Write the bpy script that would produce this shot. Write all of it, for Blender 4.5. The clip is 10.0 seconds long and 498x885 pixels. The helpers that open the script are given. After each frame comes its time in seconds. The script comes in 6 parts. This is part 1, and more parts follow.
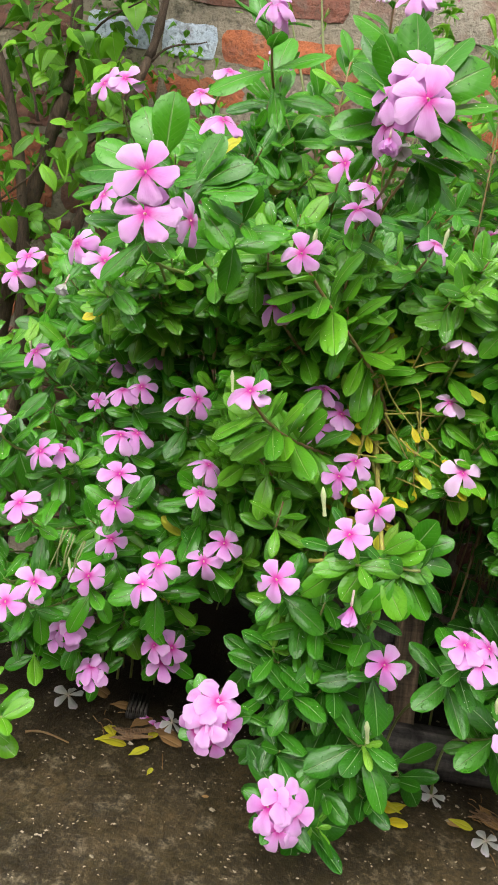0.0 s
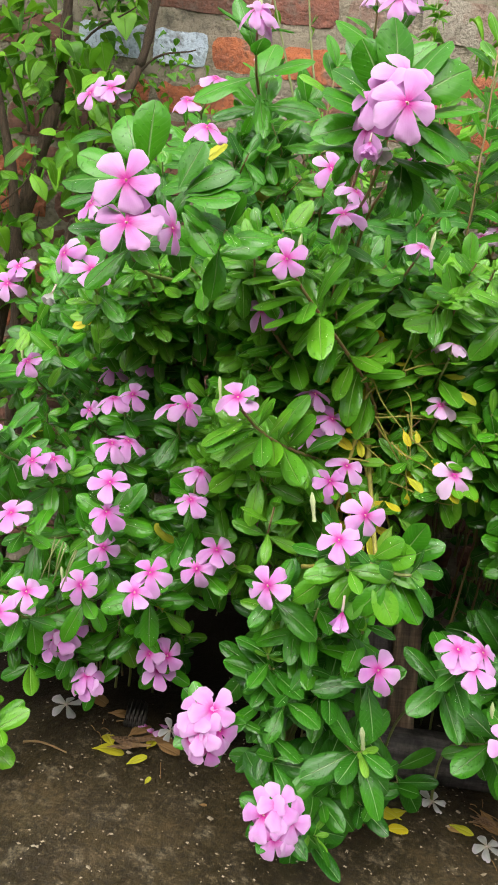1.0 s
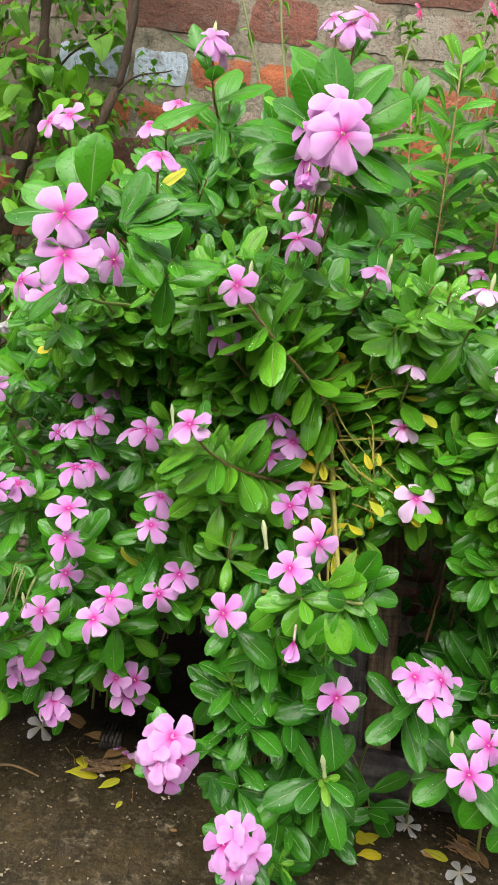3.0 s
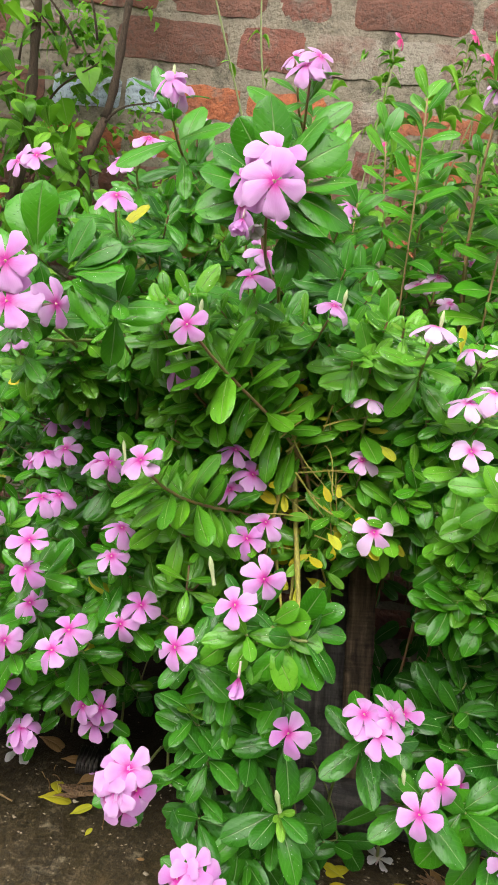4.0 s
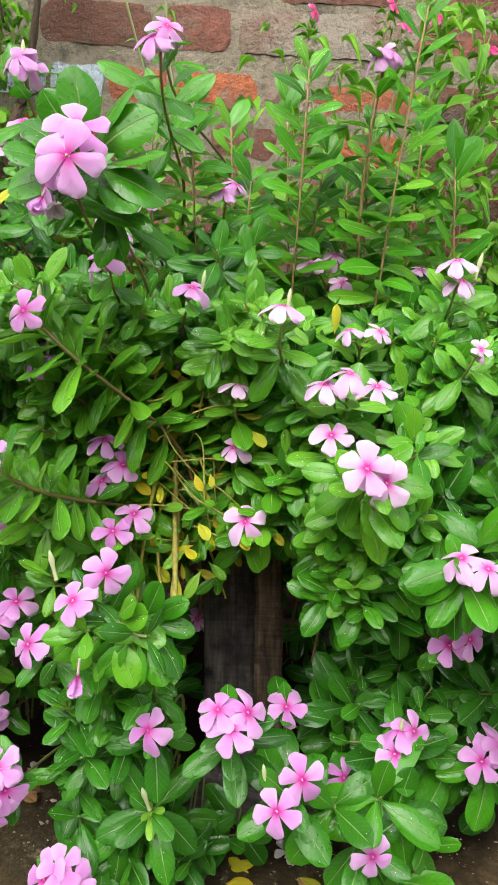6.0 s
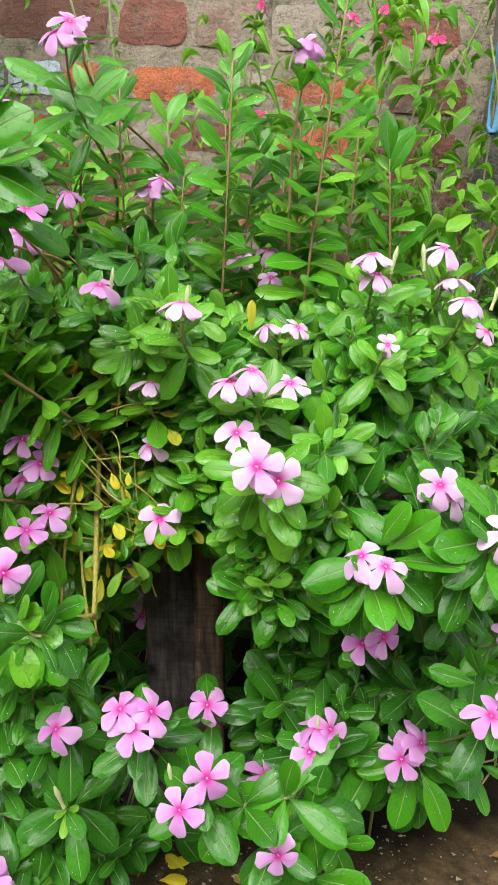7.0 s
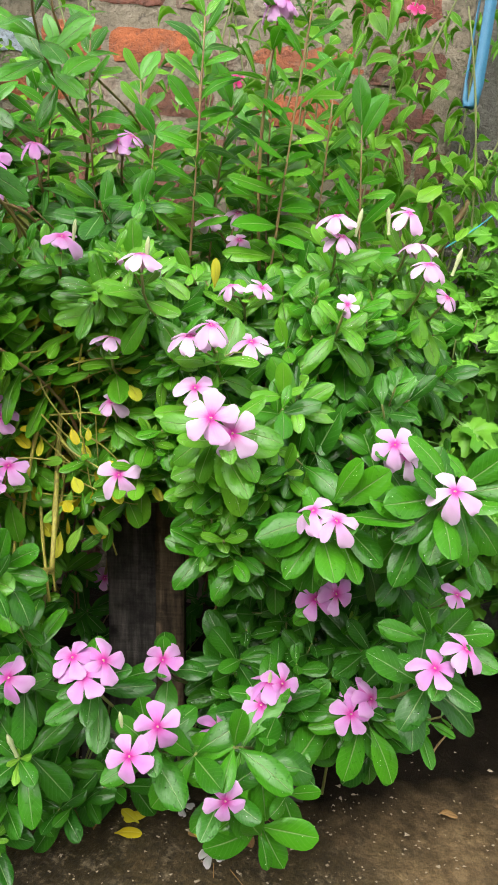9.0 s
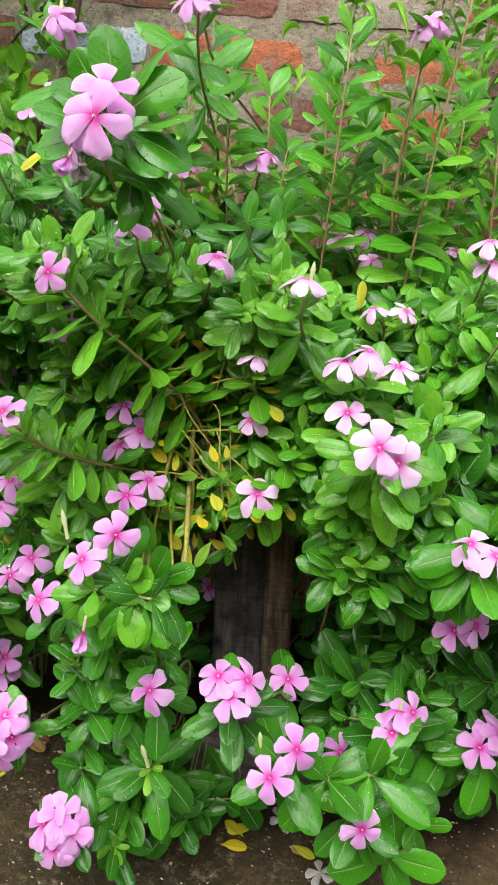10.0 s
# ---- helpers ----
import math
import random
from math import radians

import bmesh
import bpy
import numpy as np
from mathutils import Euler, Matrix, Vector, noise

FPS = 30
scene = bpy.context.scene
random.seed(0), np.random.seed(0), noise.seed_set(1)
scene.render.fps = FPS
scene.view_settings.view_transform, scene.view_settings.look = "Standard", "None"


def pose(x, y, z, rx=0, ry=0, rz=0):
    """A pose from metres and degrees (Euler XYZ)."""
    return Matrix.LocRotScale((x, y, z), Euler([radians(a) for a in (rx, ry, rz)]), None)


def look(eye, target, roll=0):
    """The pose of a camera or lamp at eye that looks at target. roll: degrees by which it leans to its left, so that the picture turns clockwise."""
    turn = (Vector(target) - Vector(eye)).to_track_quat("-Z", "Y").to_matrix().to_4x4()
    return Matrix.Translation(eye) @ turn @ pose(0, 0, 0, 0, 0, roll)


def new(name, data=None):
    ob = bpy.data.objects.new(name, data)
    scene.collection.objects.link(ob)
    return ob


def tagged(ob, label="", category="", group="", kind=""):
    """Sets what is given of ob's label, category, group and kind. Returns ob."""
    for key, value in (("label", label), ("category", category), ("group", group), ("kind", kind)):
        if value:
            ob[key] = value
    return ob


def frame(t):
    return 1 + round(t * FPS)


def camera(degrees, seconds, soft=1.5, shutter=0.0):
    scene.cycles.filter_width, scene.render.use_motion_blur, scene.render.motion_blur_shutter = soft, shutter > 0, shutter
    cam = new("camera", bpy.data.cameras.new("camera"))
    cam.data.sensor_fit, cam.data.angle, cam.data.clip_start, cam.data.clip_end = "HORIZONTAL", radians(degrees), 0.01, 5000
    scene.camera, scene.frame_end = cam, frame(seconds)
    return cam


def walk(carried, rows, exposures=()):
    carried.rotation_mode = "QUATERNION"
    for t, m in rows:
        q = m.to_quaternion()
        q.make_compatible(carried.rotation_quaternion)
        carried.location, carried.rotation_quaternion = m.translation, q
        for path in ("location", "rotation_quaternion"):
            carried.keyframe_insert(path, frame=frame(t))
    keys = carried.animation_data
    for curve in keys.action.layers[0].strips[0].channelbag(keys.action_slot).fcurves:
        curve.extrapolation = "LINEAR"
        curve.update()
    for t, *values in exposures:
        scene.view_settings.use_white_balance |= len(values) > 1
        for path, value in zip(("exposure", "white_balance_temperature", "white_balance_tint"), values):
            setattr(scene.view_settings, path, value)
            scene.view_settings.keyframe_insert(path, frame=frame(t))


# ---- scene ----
cam = camera(43.5, 10.0, soft=1.8)
PATH = [
    (0, (0.046, 0.141, 0.555), (0.031, 2.112, 0.217), 9.0),
    (0.5, (0.054, 0.142, 0.557), (0.031, 2.115, 0.228), 8.5),
    (1, (0.059, 0.143, 0.558), (0.03, 2.116, 0.233), 8.0),
    (1.5, (0.066, 0.144, 0.563), (0.028, 2.117, 0.239), 7.5),
    (2, (0.08, 0.143, 0.57), (0.047, 2.119, 0.258), 7.1),
    (3.5, (0.128, 0.152, 0.593), (0.042, 2.128, 0.294), 7.4),
    (4, (0.162, 0.151, 0.611), (0.04, 2.128, 0.332), 7.2),
    (4.5, (0.184, 0.145, 0.619), (0.052, 2.123, 0.353), 7.2),
    (5, (0.219, 0.155, 0.619), (0.097, 2.133, 0.342), 7.0),
    (5.5, (0.254, 0.17, 0.618), (0.128, 2.144, 0.322), 6.2),
    (7, (0.391, 0.196, 0.632), (0.215, 2.16, 0.298), 4.9),
    (7.5, (0.416, 0.192, 0.622), (0.303, 2.162, 0.296), 5.1),
    (8, (0.445, 0.19, 0.623), (0.383, 2.16, 0.282), 5.0),
    (8.5, (0.449, 0.188, 0.62), (0.386, 2.155, 0.264), 5.0),
    (9, (0.415, 0.19, 0.611), (0.303, 2.15, 0.231), 6.7),
    (9.5, (0.367, 0.188, 0.62), (0.189, 2.137, 0.209), 7.9),
    (10, (0.315, 0.183, 0.619), (0.08, 2.129, 0.223), 8.4),
]
walk(cam, [(t, look(eye, target, roll)) for t, eye, target, roll in PATH], ((0.0, 1.37), (5.0, 1.37), (8.0, 1.43), (10.0, 1.4)))

# ---------------------------------------------------------------- light
world = bpy.data.worlds.new("sky")
scene.world = world
world.use_nodes = True
wn = world.node_tree.nodes
sky = wn.new("ShaderNodeTexSky")
sky.sky_type, sky.sun_disc = "NISHITA", False
sky.sun_elevation, sky.sun_rotation = radians(55), radians(196)
sky.air_density, sky.dust_density, sky.ozone_density = 1.0, 3.0, 1.0
cloud = wn.new("ShaderNodeHueSaturation")
cloud.inputs["Saturation"].default_value = 0.12
world.node_tree.links.new(sky.outputs[0], cloud.inputs["Color"])
world.node_tree.links.new(cloud.outputs[0], wn["Background"].inputs[0])
wn["Background"].inputs[1].default_value = 0.15

sun = new("sun", bpy.data.lights.new("sun", "SUN"))
sun.data.energy, sun.data.angle, sun.data.color = 1.25, radians(70), (1.0, 0.96, 0.82)
sun.matrix_world = look((-0.8, -2.3, 3.2), (0.1, 0.9, 0.3))


# ---------------------------------------------------------------- materials
class Mat:
    """A node material with a few shorthands."""

    def __init__(self, name):
        self.m = bpy.data.materials.new(name)
        self.m.use_nodes = True
        self.n, self.l = self.m.node_tree.nodes, self.m.node_tree.links
        self.bsdf = self.n["Principled BSDF"]

    def add(self, kind, **values):
        node = self.n.new("ShaderNode" + kind)
        for key, value in values.items():
            node.inputs[key.replace("_", " ")].default_value = value
        return node

    def link(self, a, b):
        self.l.new(a, b)

    def val(self, op, a, b=None, clamp=False):
        node = self.n.new("ShaderNodeMath")
        node.operation, node.use_clamp = op, clamp
        for i, v in enumerate((a, b)):
            if v is None:
                continue
            if isinstance(v, (int, float)):
                node.inputs[i].default_value = v
            else:
                self.link(v, node.inputs[i])
        return node.outputs[0]

    def ramp(self, fac, stops):
        node = self.n.new("ShaderNodeValToRGB")
        e = node.color_ramp.elements
        while len(e) < len(stops):
            e.new(0.5)
        for el, (p, c) in zip(e, stops):
            el.position, el.color = p, (*c, 1)
        self.link(fac, node.inputs[0])
        return node.outputs[0]

    def mix(self, fac, a, b, blend="MIX"):
        node = self.n.new("ShaderNodeMix")
        node.data_type, node.blend_type = "RGBA", blend
        for i, v in ((0, fac), (6, a), (7, b)):
            if isinstance(v, (int, float)):
                node.inputs[i].default_value = v
            elif isinstance(v, tuple):
                node.inputs[i].default_value = (*v, 1)
            else:
                self.link(v, node.inputs[i])
        return node.outputs[2]

    def noise(self, scale, detail=4, rough=0.55, vec=None):
        node = self.add("TexNoise", Scale=scale, Detail=detail, Roughness=rough)
        if vec is not None:
            self.link(vec, node.inputs["Vector"])
        return node.outputs[0]

    def coords(self, which="Object"):
        return self.n.new("ShaderNodeTexCoord").outputs[which]

    def world_pos(self):
        return self.n.new("ShaderNodeNewGeometry").outputs["Position"]

    def chance(self):
        """A number of its own for every object and every loose piece of a mesh."""
        a = self.n.new("ShaderNodeObjectInfo").outputs["Random"]
        b = self.n.new("ShaderNodeNewGeometry").outputs["Random Per Island"]
        return self.val("FRACT", self.val("ADD", a, b))

    def bump(self, height, strength=0.3, distance=0.01):
        node = self.add("Bump", Strength=strength, Distance=distance)
        self.link(height, node.inputs["Height"])
        self.link(node.outputs[0], self.bsdf.inputs["Normal"])
        return node

    def set(self, **values):
        for key, value in values.items():
            s = self.bsdf.inputs[key.replace("_", " ")]
            if isinstance(value, (int, float, tuple)):
                s.default_value = value
            else:
                self.link(value, s)
        return self

    def translucent(self, colour, amount):
        out = self.n["Material Output"]
        t = self.add("BsdfTranslucent")
        self.link(colour, t.inputs["Color"])
        m = self.n.new("ShaderNodeMixShader")
        m.inputs[0].default_value = amount
        self.link(self.bsdf.outputs[0], m.inputs[1])
        self.link(t.outputs[0], m.inputs[2])
        self.link(m.outputs[0], out.inputs[0])


def leaf_material(name, dark, mid, light, rib, rough=0.3, drops=True, through_light=0.22, veins=9, gloss=0.36, margin=0.0):
    k = Mat(name)
    uv = k.n.new("ShaderNodeSeparateXYZ")
    k.link(k.coords("UV"), uv.inputs[0])
    u, v = uv.outputs[0], uv.outputs[1]
    side = k.val("ABSOLUTE", k.val("SUBTRACT", u, 0.5))
    r = k.chance()
    base = k.ramp(r, [(0.0, dark), (0.4, mid), (0.8, light), (1.0, mid)])
    blot = k.noise(14, 3, vec=k.world_pos())
    base = k.mix(k.ramp(blot, [(0.3, (0, 0, 0)), (0.7, (1, 1, 1))]), base, k.mix(0.5, base, light))
    # side veins run forward from the rib
    wave = k.val("SINE", k.val("MULTIPLY", k.val("SUBTRACT", v, k.val("MULTIPLY", side, 0.55)), veins * 6.283))
    vein = k.val("MULTIPLY", k.val("POWER", k.val("MAXIMUM", wave, 0.0), 6.0), 0.055)
    mid_rib = k.val("SUBTRACT", 1.0, k.val("MULTIPLY", side, k.val("ADD", 15.0, k.val("MULTIPLY", v, 26.0))), clamp=True)
    base = k.mix(vein, base, rib)
    base = k.mix(k.val("MULTIPLY", mid_rib, 0.72), base, rib)
    if margin:
        base = k.mix(k.val("MULTIPLY", k.val("MULTIPLY", k.val("SUBTRACT", side, 0.4, clamp=True), 10.0, clamp=True), margin), base, (0.5, 0.62, 0.2))
    k.set(Base_Color=base, Roughness=k.val("ADD", rough - 0.08, k.val("MULTIPLY", k.noise(60, 3), 0.18)), Specular_IOR_Level=0.2, Coat_Weight=gloss if drops else 0.12, Coat_Roughness=0.085)
    height = k.val("SUBTRACT", k.val("MULTIPLY", k.noise(70, 3, vec=k.world_pos()), 0.7), k.val("ADD", k.val("MULTIPLY", wave, 0.022 if drops else 0.06), k.val("MULTIPLY", mid_rib, 0.9)))
    if drops:
        vor = k.add("TexVoronoi", Scale=1.0)
        mp = k.n.new("ShaderNodeVectorMath")
        mp.operation = "MULTIPLY"
        mp.inputs[1].default_value = (10, 20, 1)
        k.link(k.coords("UV"), mp.inputs[0])
        k.link(mp.outputs[0], vor.inputs["Vector"])
        size = k.n.new("ShaderNodeSeparateColor")
        k.link(vor.outputs["Color"], size.inputs[0])
        rad = k.val("MULTIPLY", k.val("SUBTRACT", size.outputs[0], 0.35), 0.7)
        drop = k.val("MULTIPLY", k.val("SUBTRACT", rad, vor.outputs["Distance"], clamp=True), 5.0)
        height = k.val("ADD", height, k.val("MULTIPLY", k.val("MINIMUM", drop, 0.8), 1.2))
    k.bump(height, 0.7, 0.002)
    k.translucent(base, through_light)
    return k.m


VINCA = leaf_material("vinca_leaf", (0.015, 0.108, 0.005), (0.034, 0.195, 0.006), (0.075, 0.325, 0.009), (0.42, 0.6, 0.24), 0.34, through_light=0.26)
# light-green vinca leaf, also used to brighten foliage that falls in shade
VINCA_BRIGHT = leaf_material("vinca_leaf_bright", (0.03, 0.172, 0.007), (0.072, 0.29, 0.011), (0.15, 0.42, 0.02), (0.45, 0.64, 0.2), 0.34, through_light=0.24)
HEART = leaf_material("heart_leaf", (0.022, 0.1, 0.008), (0.06, 0.22, 0.012), (0.2, 0.46, 0.022), (0.25, 0.42, 0.1), 0.45, False, 0.32, 6)
FOUR = leaf_material("four_oclock_leaf", (0.03, 0.16, 0.008), (0.075, 0.28, 0.012), (0.19, 0.44, 0.024), (0.34, 0.58, 0.15), 0.42, False, 0.24, 6, margin=0.35)
MUM = leaf_material("mum_leaf", (0.035, 0.16, 0.012), (0.085, 0.3, 0.02), (0.19, 0.47, 0.045), (0.26, 0.5, 0.14), 0.45, False, 0.16, 5)
# deep-green vinca copy with the shade of low and inner leaves in its colour
VINCA_SHADED = leaf_material("vinca_leaf_shaded", (0.01, 0.08, 0.005), (0.022, 0.138, 0.006), (0.048, 0.225, 0.009), (0.42, 0.62, 0.27), 0.36, through_light=0.16, gloss=0.26)
YOUNG = leaf_material("young_leaf", (0.1, 0.32, 0.022), (0.16, 0.4, 0.03), (0.23, 0.48, 0.045), (0.45, 0.65, 0.2), 0.4, False, 0.3, 6)
YELLOW = leaf_material("yellow_leaf", (0.66, 0.52, 0.02), (0.8, 0.64, 0.03), (0.5, 0.52, 0.04), (0.6, 0.55, 0.15), 0.45, False, 0.3, 9)
OLIVE = leaf_material("fading_leaf", (0.2, 0.2, 0.02), (0.32, 0.3, 0.025), (0.22, 0.28, 0.03), (0.4, 0.42, 0.12), 0.45, False, 0.25, 9)
DRY = leaf_material("dry_leaf", (0.12, 0.06, 0.025), (0.24, 0.13, 0.05), (0.36, 0.22, 0.09), (0.3, 0.2, 0.1), 0.7, False, 0.1, 9)


def petal_material(name, inner, main, pale, edge):
    k = Mat(name)
    uv = k.n.new("ShaderNodeSeparateXYZ")
    k.link(k.coords("UV"), uv.inputs[0])
    u, v = uv.outputs[0], uv.outputs[1]
    tone = k.mix(k.chance(), main, pale)
    streak = k.noise(6, 3, vec=k.coords("UV"))
    vv = k.val("ADD", v, k.val("MULTIPLY", k.val("SUBTRACT", streak, 0.5), 0.16))
    blush = k.ramp(vv, [(0.05, (1, 1, 1)), (0.12, (0.65, 0.65, 0.65)), (0.22, (0.22, 0.22, 0.22)), (0.38, (0, 0, 0))])
    side = k.val("ABSOLUTE", k.val("SUBTRACT", u, 0.5))
    line = k.val("POWER", k.val("ABSOLUTE", k.val("SINE", k.val("MULTIPLY", u, 40.0))), 8.0)
    c = k.mix(k.val("MULTIPLY", line, 0.1), tone, edge)
    c = k.mix(k.val("MULTIPLY", k.val("SUBTRACT", 0.5, side), k.val("SUBTRACT", 1.0, k.val("MULTIPLY", v, 0.7))), c, edge)
    c = k.mix(k.ramp(vv, [(0.45, (0, 0, 0)), (1.0, (0.32, 0.32, 0.32))]), c, (0.88, 0.7, 0.87))
    c = k.mix(blush, c, inner)
    k.set(Base_Color=c, Roughness=0.55, Specular_IOR_Level=0.3, Sheen_Weight=0.15)
    vor = k.add("TexVoronoi", Scale=11.0)
    k.link(k.coords("UV"), vor.inputs["Vector"])
    drop = k.val("SUBTRACT", 0.16, vor.outputs["Distance"], clamp=True)
    k.bump(k.val("ADD", k.val("MULTIPLY", line, 0.05), k.val("ADD", k.val("MULTIPLY", k.noise(4, 2, vec=k.coords("UV")), 0.8), k.val("MULTIPLY", drop, 3.0))), 0.35, 0.002)
    k.translucent(c, 0.3)
    return k.m


PINK = petal_material("pink_petal", (0.57, 0.02, 0.31), (0.67, 0.27, 0.67), (0.77, 0.45, 0.79), (0.6, 0.16, 0.58))
PINK_PALE = petal_material("pale_pink_petal", (0.62, 0.03, 0.36), (0.77, 0.45, 0.78), (0.85, 0.62, 0.87), (0.72, 0.34, 0.7))
WHITE_PETAL = petal_material("white_petal", (0.45, 0.4, 0.3), (0.4, 0.41, 0.39), (0.5, 0.5, 0.48), (0.34, 0.34, 0.31))
MAGENTA = petal_material("magenta_petal", (0.5, 0.01, 0.12), (0.68, 0.012, 0.2), (0.75, 0.03, 0.27), (0.6, 0.01, 0.2))


def plain(name, colour, other, scale=40, rough=0.6, bump=0.3, dist=0.002, **more):
    k = Mat(name)
    f = k.noise(scale, 5)
    c = k.mix(k.ramp(f, [(0.35, (0, 0, 0)), (0.65, (1, 1, 1))]), colour, other)
    k.set(Base_Color=c, Roughness=rough, **more)
    k.bump(k.noise(scale * 3, 4), bump, dist)
    return k.m


EYE_MAT = plain("flower_eye", (0.8, 0.5, 0.25), (0.75, 0.3, 0.3), 300, 0.5, 0.1)
TUBE_MAT = plain("flower_tube", (0.55, 0.5, 0.35), (0.6, 0.35, 0.45), 200, 0.5, 0.1)
BUD_MAT = plain("flower_bud", (0.4, 0.52, 0.2), (0.62, 0.64, 0.4), 120, 0.5, 0.1)
STEM_MAT = plain("green_stem", (0.2, 0.32, 0.07), (0.26, 0.2, 0.08), 60, 0.45)
RED_STEM = plain("red_stem", (0.3, 0.13, 0.075), (0.24, 0.22, 0.07), 60, 0.45)
VINE_MAT = plain("yellow_stem", (0.46, 0.42, 0.06), (0.26, 0.22, 0.06), 50, 0.5)
PALE_STEM = plain("pale_stem", (0.13, 0.22, 0.05), (0.22, 0.2, 0.08), 50, 0.5)
BARK = plain("bark", (0.05, 0.03, 0.018), (0.12, 0.075, 0.045), 45, 0.85, 0.8, 0.006)
RIBBON = plain("blue_ribbon", (0.02, 0.14, 0.27), (0.05, 0.22, 0.37), 90, 0.45, 0.25)
GRIT = plain("grit", (0.42, 0.37, 0.28), (0.18, 0.13, 0.08), 200, 0.8, 0.2)
STRING = plain("blue_string", (0.04, 0.3, 0.4), (0.06, 0.38, 0.5), 90, 0.5, 0.2)


def wet_wood(name, dark, mid, pale, stained):
    """Weathered board: grain along its length, saw marks across it and black water stains."""
    k = Mat(name)
    p = k.coords("Object")
    m = k.n.new("ShaderNodeMapping")
    m.inputs["Scale"].default_value = (70, 70, 6)
    k.link(p, m.inputs[0])
    grain = k.noise(1.0, 6, 0.7, m.outputs[0])
    saw = k.n.new("ShaderNodeMapping")
    saw.inputs["Scale"].default_value = (14, 14, 260)
    k.link(p, saw.inputs[0])
    marks = k.noise(1.0, 4, 0.6, saw.outputs[0])
    stain = k.noise(17, 6, 0.65, p)
    c = k.ramp(k.val("ADD", k.val("MULTIPLY", grain, 0.82), k.val("MULTIPLY", marks, 0.18)), [(0.36, dark), (0.5, mid), (0.66, pale)])
    c = k.mix(k.ramp(stain, [(0.5 - stained, (0, 0, 0)), (0.64 - stained, (0.9, 0.9, 0.9))]), c, (0.008, 0.007, 0.007))
    k.set(Base_Color=c, Roughness=k.val("ADD", 0.5, k.val("MULTIPLY", stain, 0.35)), Specular_IOR_Level=0.25)
    k.bump(k.val("ADD", grain, k.val("MULTIPLY", marks, 0.6)), 0.8, 0.003)
    return k.m


WOOD = wet_wood("wet_wood", (0.02, 0.018, 0.018), (0.074, 0.065, 0.062), (0.18, 0.158, 0.14), 0.0)
BATTEN = wet_wood("brown_wood", (0.02, 0.014, 0.011), (0.11, 0.076, 0.05), (0.27, 0.19, 0.125), -0.02)
DROPS = Mat("water_drop")
_clear = DROPS.add("BsdfTransparent")
_join = DROPS.n.new("ShaderNodeMixShader")
_gloss = DROPS.add("BsdfGlossy", Roughness=0.05)
_join.inputs[0].default_value = 0.22
DROPS.link(_clear.outputs[0], _join.inputs[1])
DROPS.link(_gloss.outputs[0], _join.inputs[2])
DROPS.link(_join.outputs[0], DROPS.n["Material Output"].inputs[0])
DROPS = DROPS.m


